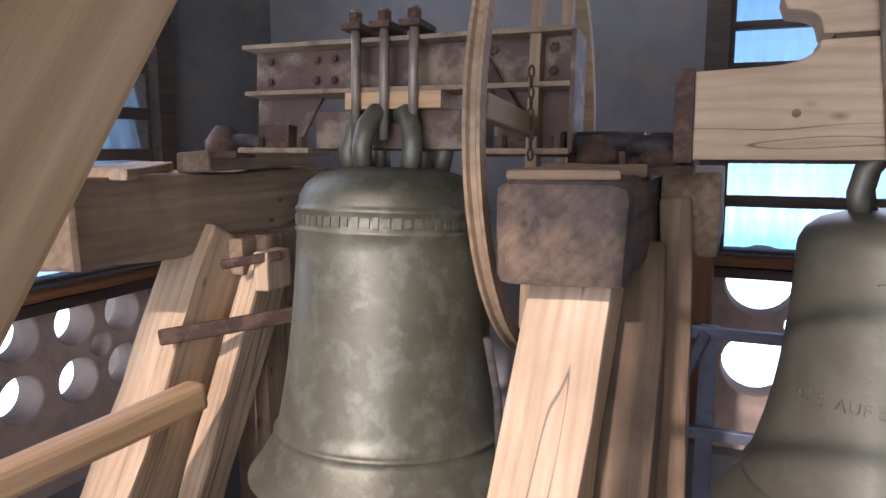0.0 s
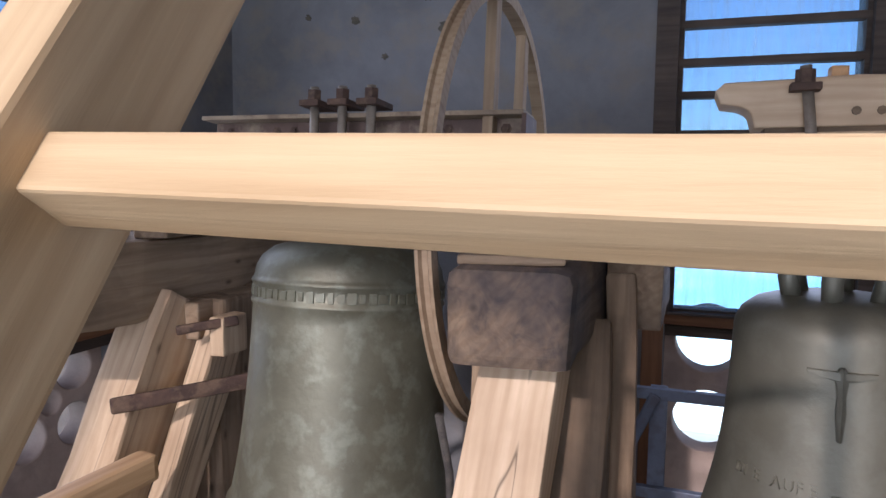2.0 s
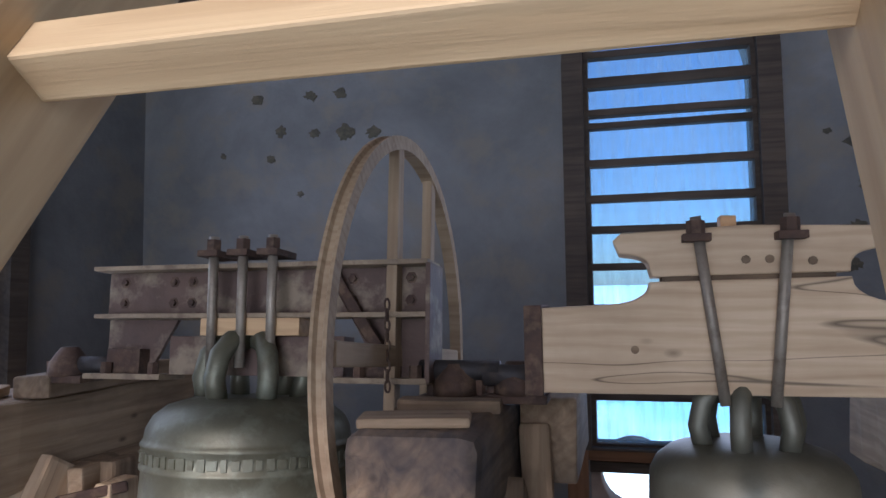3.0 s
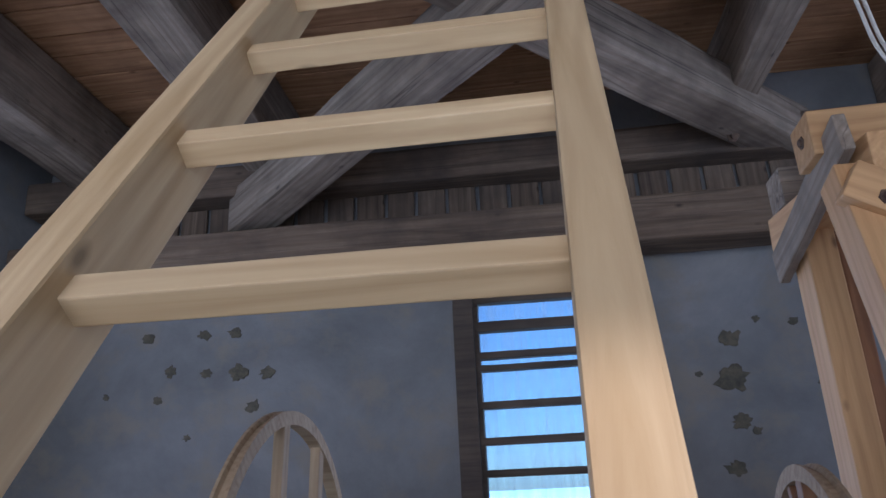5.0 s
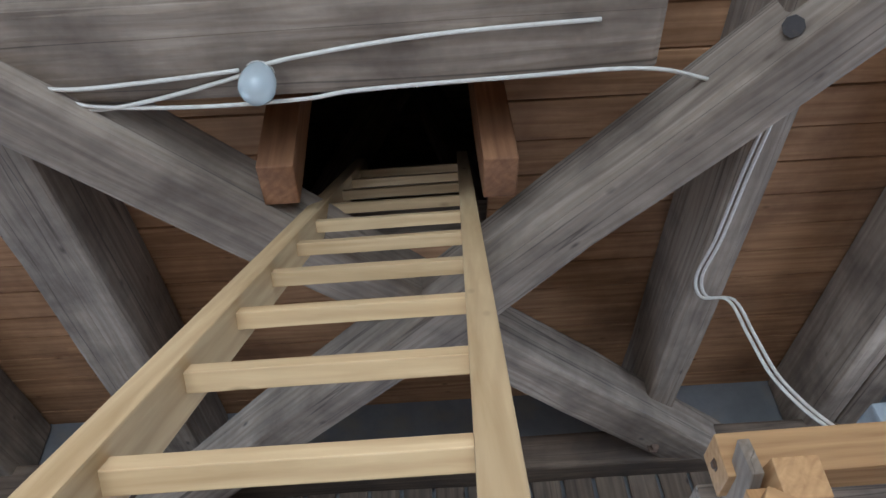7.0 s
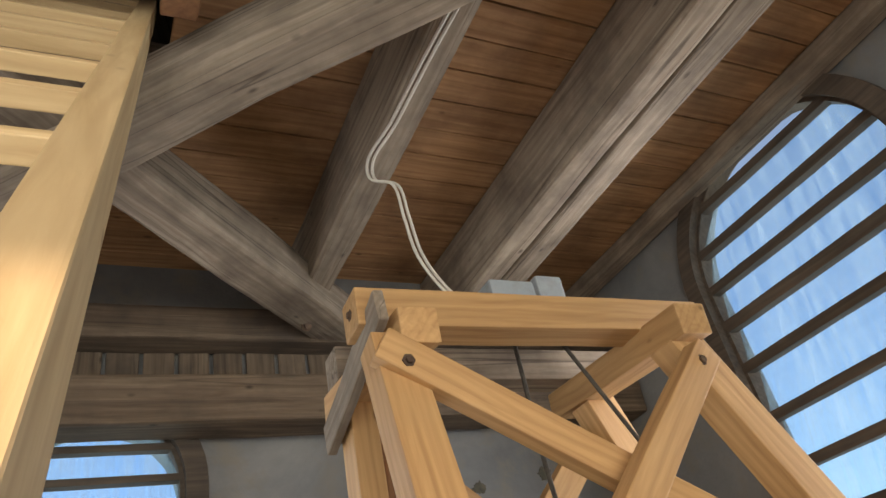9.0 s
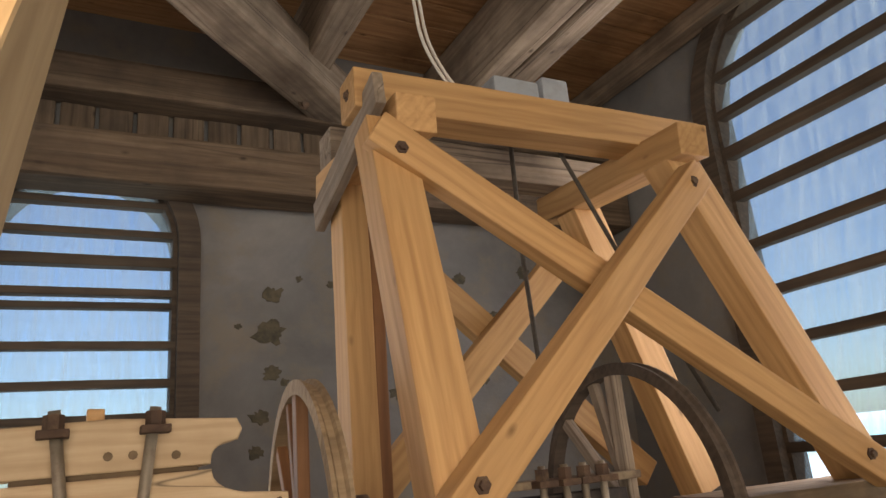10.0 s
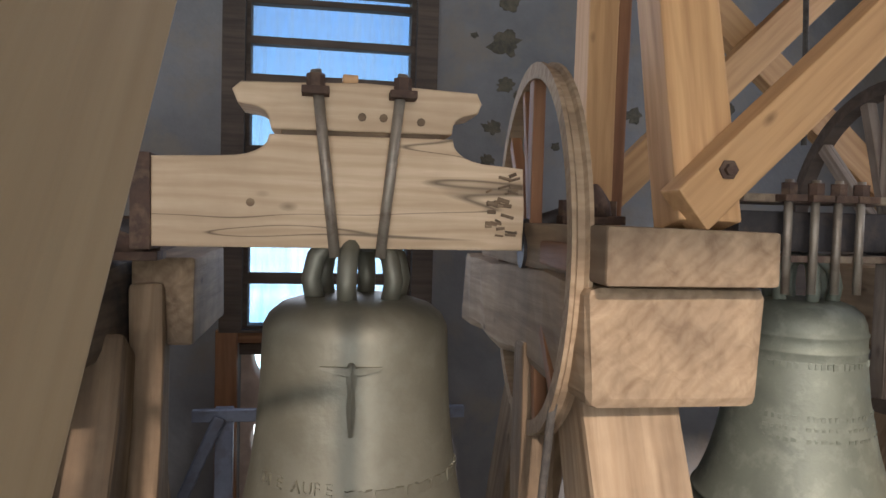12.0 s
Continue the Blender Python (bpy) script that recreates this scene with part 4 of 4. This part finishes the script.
# ---- timber tower over the small bell ----
def tower():
    root = thing("timber_tower", "orange-toned pine trestle tower with bolted cross braces", "timber frame")
    T = TRUSS_PINE
    timber("leg", (0.632, 1.765, 2.745), (0.622, 1.50, 1.772), 0.12, 0.10, T, root, "", (0, -1, 0.2), 0.002, 0.005)
    timber("brace", (0.575, 1.685, 2.70), (2.03, 1.575, 1.785), 0.06, 0.09, T, root, "", (0, 0, 1), 0.002, 0.005)
    timber("brace", (0.565, 1.445, 1.80), (1.51, 1.58, 2.64), 0.06, 0.09, T, root, "", (0, 0, 1), 0.002, 0.005)
    timber("leg", (1.56, 1.72, 2.76), (2.13, 1.72, 1.77), 0.12, 0.11, T, root, "", (0, -1, 0), 0.002, 0.005)
    timber("top_beam", (0.575, 1.85, 2.878), (1.80, 1.83, 2.884), 0.12, 0.115, T, root, "", (0, 0, 1), 0.002, 0.005)
    timber("top_beam", (0.665, 2.32, 2.945), (1.80, 2.32, 2.945), 0.12, 0.12, GREY_BEAM, root, "grey weathered rear beam", (0, 0, 1), 0.002, 0.005)
    timber("cross_beam", (0.695, 1.68, 2.762), (0.715, 2.42, 2.84), 0.11, 0.10, T, root, "", (0, 0, 1), 0.002, 0.005)
    timber("cross_beam", (1.56, 1.60, 2.77), (1.62, 2.42, 2.84), 0.11, 0.10, T, root, "", (0, 0, 1), 0.002, 0.005)
    timber("tie_board", (0.605, 1.70, 2.83), (0.635, 2.32, 2.70), 0.03, 0.10, GREY_BEAM, root, "grey weathered tie board", (0, 0, 1), 0.002, 0.005)
    timber("post", (0.70, 2.22, 2.79), (0.695, 2.22, 1.75), 0.085, 0.11, T, root, "", (0, -1, 0), 0.002, 0.005)
    timber("post", (0.78, 2.25, 2.79), (0.765, 2.25, 1.75), 0.04, 0.09, RED_BROWN, root, "reddish-brown board along the post", (0, -1, 0), 0.002, 0.005)
    timber("post", (1.62, 2.25, 2.79), (2.0, 2.25, 1.75), 0.12, 0.11, T, root, "", (0, -1, 0), 0.002, 0.005)
    timber("rear_brace", (0.78, 2.30, 1.86), (1.6, 2.30, 2.66), 0.06, 0.10, T, root, "", (0, 0, 1), 0.002, 0.005)
    timber("rear_brace", (0.86, 2.36, 2.66), (1.85, 2.36, 1.82), 0.06, 0.10, T, root, "", (0, 0, 1), 0.002, 0.005)
    for p in [(0.632, 1.648, 2.645), (0.632, 1.418, 1.872), (1.94, 1.547, 1.842), (1.455, 1.54, 2.60)]:
        bolt(p, (0, -1, 0), root, 0.0105, 0.009)
    for p in [(0.573, 1.85, 2.88)]:
        bolt(p, (-1, 0, 0), root, 0.01, 0.006)
    return root


tower()

# electric boxes on top of the tower
for at, s in (((1.02, 1.86, 2.945), (0.16, 0.11, 0.07)), ((1.21, 1.87, 2.965), (0.10, 0.09, 0.11))):
    bm = timber_bm(s[0], s[1], s[2], 0.0, 0.01, 1, 2)
    rb = tagged(part("junction_box", bm, BOX_GREY, None, "", Matrix.Translation((at[0], at[1], at[2] + 0.025))), "grey plastic electric box on the tower beam", "junction box", "electric boxes")

# cables and lamp
def cable(pts, r=0.0055):
    fine = []
    for i in range(len(pts) - 1):
        p0, p1, p2, p3 = [Vector(pts[max(0, min(len(pts) - 1, j))]) for j in (i - 1, i, i + 1, i + 2)]
        for k in range(6):
            t = k / 6
            fine.append(0.5 * ((2 * p1) + (p2 - p0) * t + (2 * p0 - 5 * p1 + 4 * p2 - p3) * t * t + (3 * p1 - p0 - 3 * p2 + p3) * t ** 3))
    fine.append(Vector(pts[-1]))
    return tagged(part("cable", tube_bm(fine, r, 6), CABLE_WHITE, None, "", None, True), "white electric cable sagging along the timbers", "cable", "cables")


for dx in (0.0, 0.02):
    cable([(0.80 + dx, 1.25, 3.594), (0.79 + dx, 1.50, 3.594), (0.785 + dx, 1.79, 3.594), (0.765 + dx, 1.96, 3.588), (0.80 + dx, 2.05, 3.57), (0.865 + dx, 2.01, 3.52), (0.872 + dx, 1.99, 3.36), (0.88 + dx, 1.97, 3.20), (0.91 + dx, 1.93, 3.06), (0.95 + dx, 1.88, 2.945)])
cable([(-2.4, 0.95, 3.573), (-1.5, 1.0, 3.573), (-1.16, 1.042, 3.573), (-1.02, 1.119, 3.573), (-0.93, 1.160, 3.573), (-0.78, 1.142, 3.573), (-0.57, 1.09, 3.573), (-0.44, 1.046, 3.573), (-0.1, 1.0, 3.573), (0.3, 0.98, 3.573)])
cable([(-2.4, 1.0, 3.573), (-1.5, 1.03, 3.573), (-1.12, 1.069, 3.573), (-0.97, 1.099, 3.573), (-0.76, 1.088, 3.573), (-0.55, 1.069, 3.573)])
cable([(-1.2, 1.06, 3.572), (-1.0, 1.12, 3.572), (-0.91, 1.152, 3.572), (-0.66, 1.166, 3.572), (-0.41, 1.158, 3.572), (-0.27, 1.140, 3.572), (0.1, 1.125, 3.572), (0.42, 1.12, 3.575), (0.6, 1.17, 3.585), (0.80, 1.25, 3.594)])


def lamp(at):
    root = thing("bulkhead_lamp", "round frosted glass lamp with white fitting on the beam", "lamp", at)
    part("globe", lathe_bm([(0, -0.12), (0.025, -0.115), (0.042, -0.09), (0.045, -0.06), (0.038, -0.03), (0.03, -0.005), (0, -0.005)], 20), LAMP_GLASS, root, "frosted glass globe", None, True)
    part("fitting", lathe_bm([(0, 0.03), (0.03, 0.03), (0.036, 0.0), (0.036, -0.02), (0, -0.02)], 16), CABLE_WHITE, root, "", None, True)
    return root


lamp((-0.505, 1.085, 3.60))

# steel stand behind the middle bell
stand = thing("steel_stand", "blue-grey steel angle frame below the louvre window", "steel frame")
box("rail", (-0.46, 2.74, 1.08), (0.46, 2.77, 1.12), BLUE_STEEL, stand, "", 0.0, 0.003)
for x in (-0.36, 0.34):
    box("post", (x - 0.03, 2.772, 0.0), (x + 0.03, 2.80, 1.12), BLUE_STEEL, stand, "", 0.0, 0.003)
timber("diagonal", (-0.37, 2.73, 1.10), (-0.50, 2.73, 0.80), 0.012, 0.04, BLUE_STEEL, stand)
box("rail", (-0.46, 2.74, 0.72), (0.46, 2.77, 0.76), BLUE_STEEL, stand, "", 0.0, 0.003)

# ground outside
bm = bmesh.new()
bmesh.ops.create_grid(bm, x_segments=2, y_segments=2, size=3000)
GROUND = mottled("far_town", [(0.3, (0.3, 0.33, 0.27)), (0.7, (0.55, 0.54, 0.5))], 0.02, (0.2, 0.3, 0.2), 0.05, 0.5, 0.95)
tagged(part("ground", bm, GROUND, None, "", Matrix.Translation((0, 0, -18))), "pale distant roofs and greenery far below the tower", "ground", kind="structure")


# ---- glowing ring that stands in for the bright haze outside the sound openings ----
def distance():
    m, nt, b = mat_base("glowing_haze")
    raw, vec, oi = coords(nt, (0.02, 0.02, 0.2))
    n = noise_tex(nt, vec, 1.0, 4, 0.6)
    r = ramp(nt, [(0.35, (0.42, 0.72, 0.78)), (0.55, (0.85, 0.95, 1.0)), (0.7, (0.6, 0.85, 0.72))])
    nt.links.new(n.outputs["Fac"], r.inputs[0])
    # the ring emits its own light, so the lower panes look bright
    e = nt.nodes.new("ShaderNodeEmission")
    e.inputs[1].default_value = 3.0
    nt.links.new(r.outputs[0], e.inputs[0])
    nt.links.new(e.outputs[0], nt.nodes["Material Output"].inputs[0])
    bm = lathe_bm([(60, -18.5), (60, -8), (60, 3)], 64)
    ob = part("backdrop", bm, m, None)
    return tagged(ob, "glowing backdrop ring standing in for a bright hazy landscape", "backdrop", kind="structure")


distance()
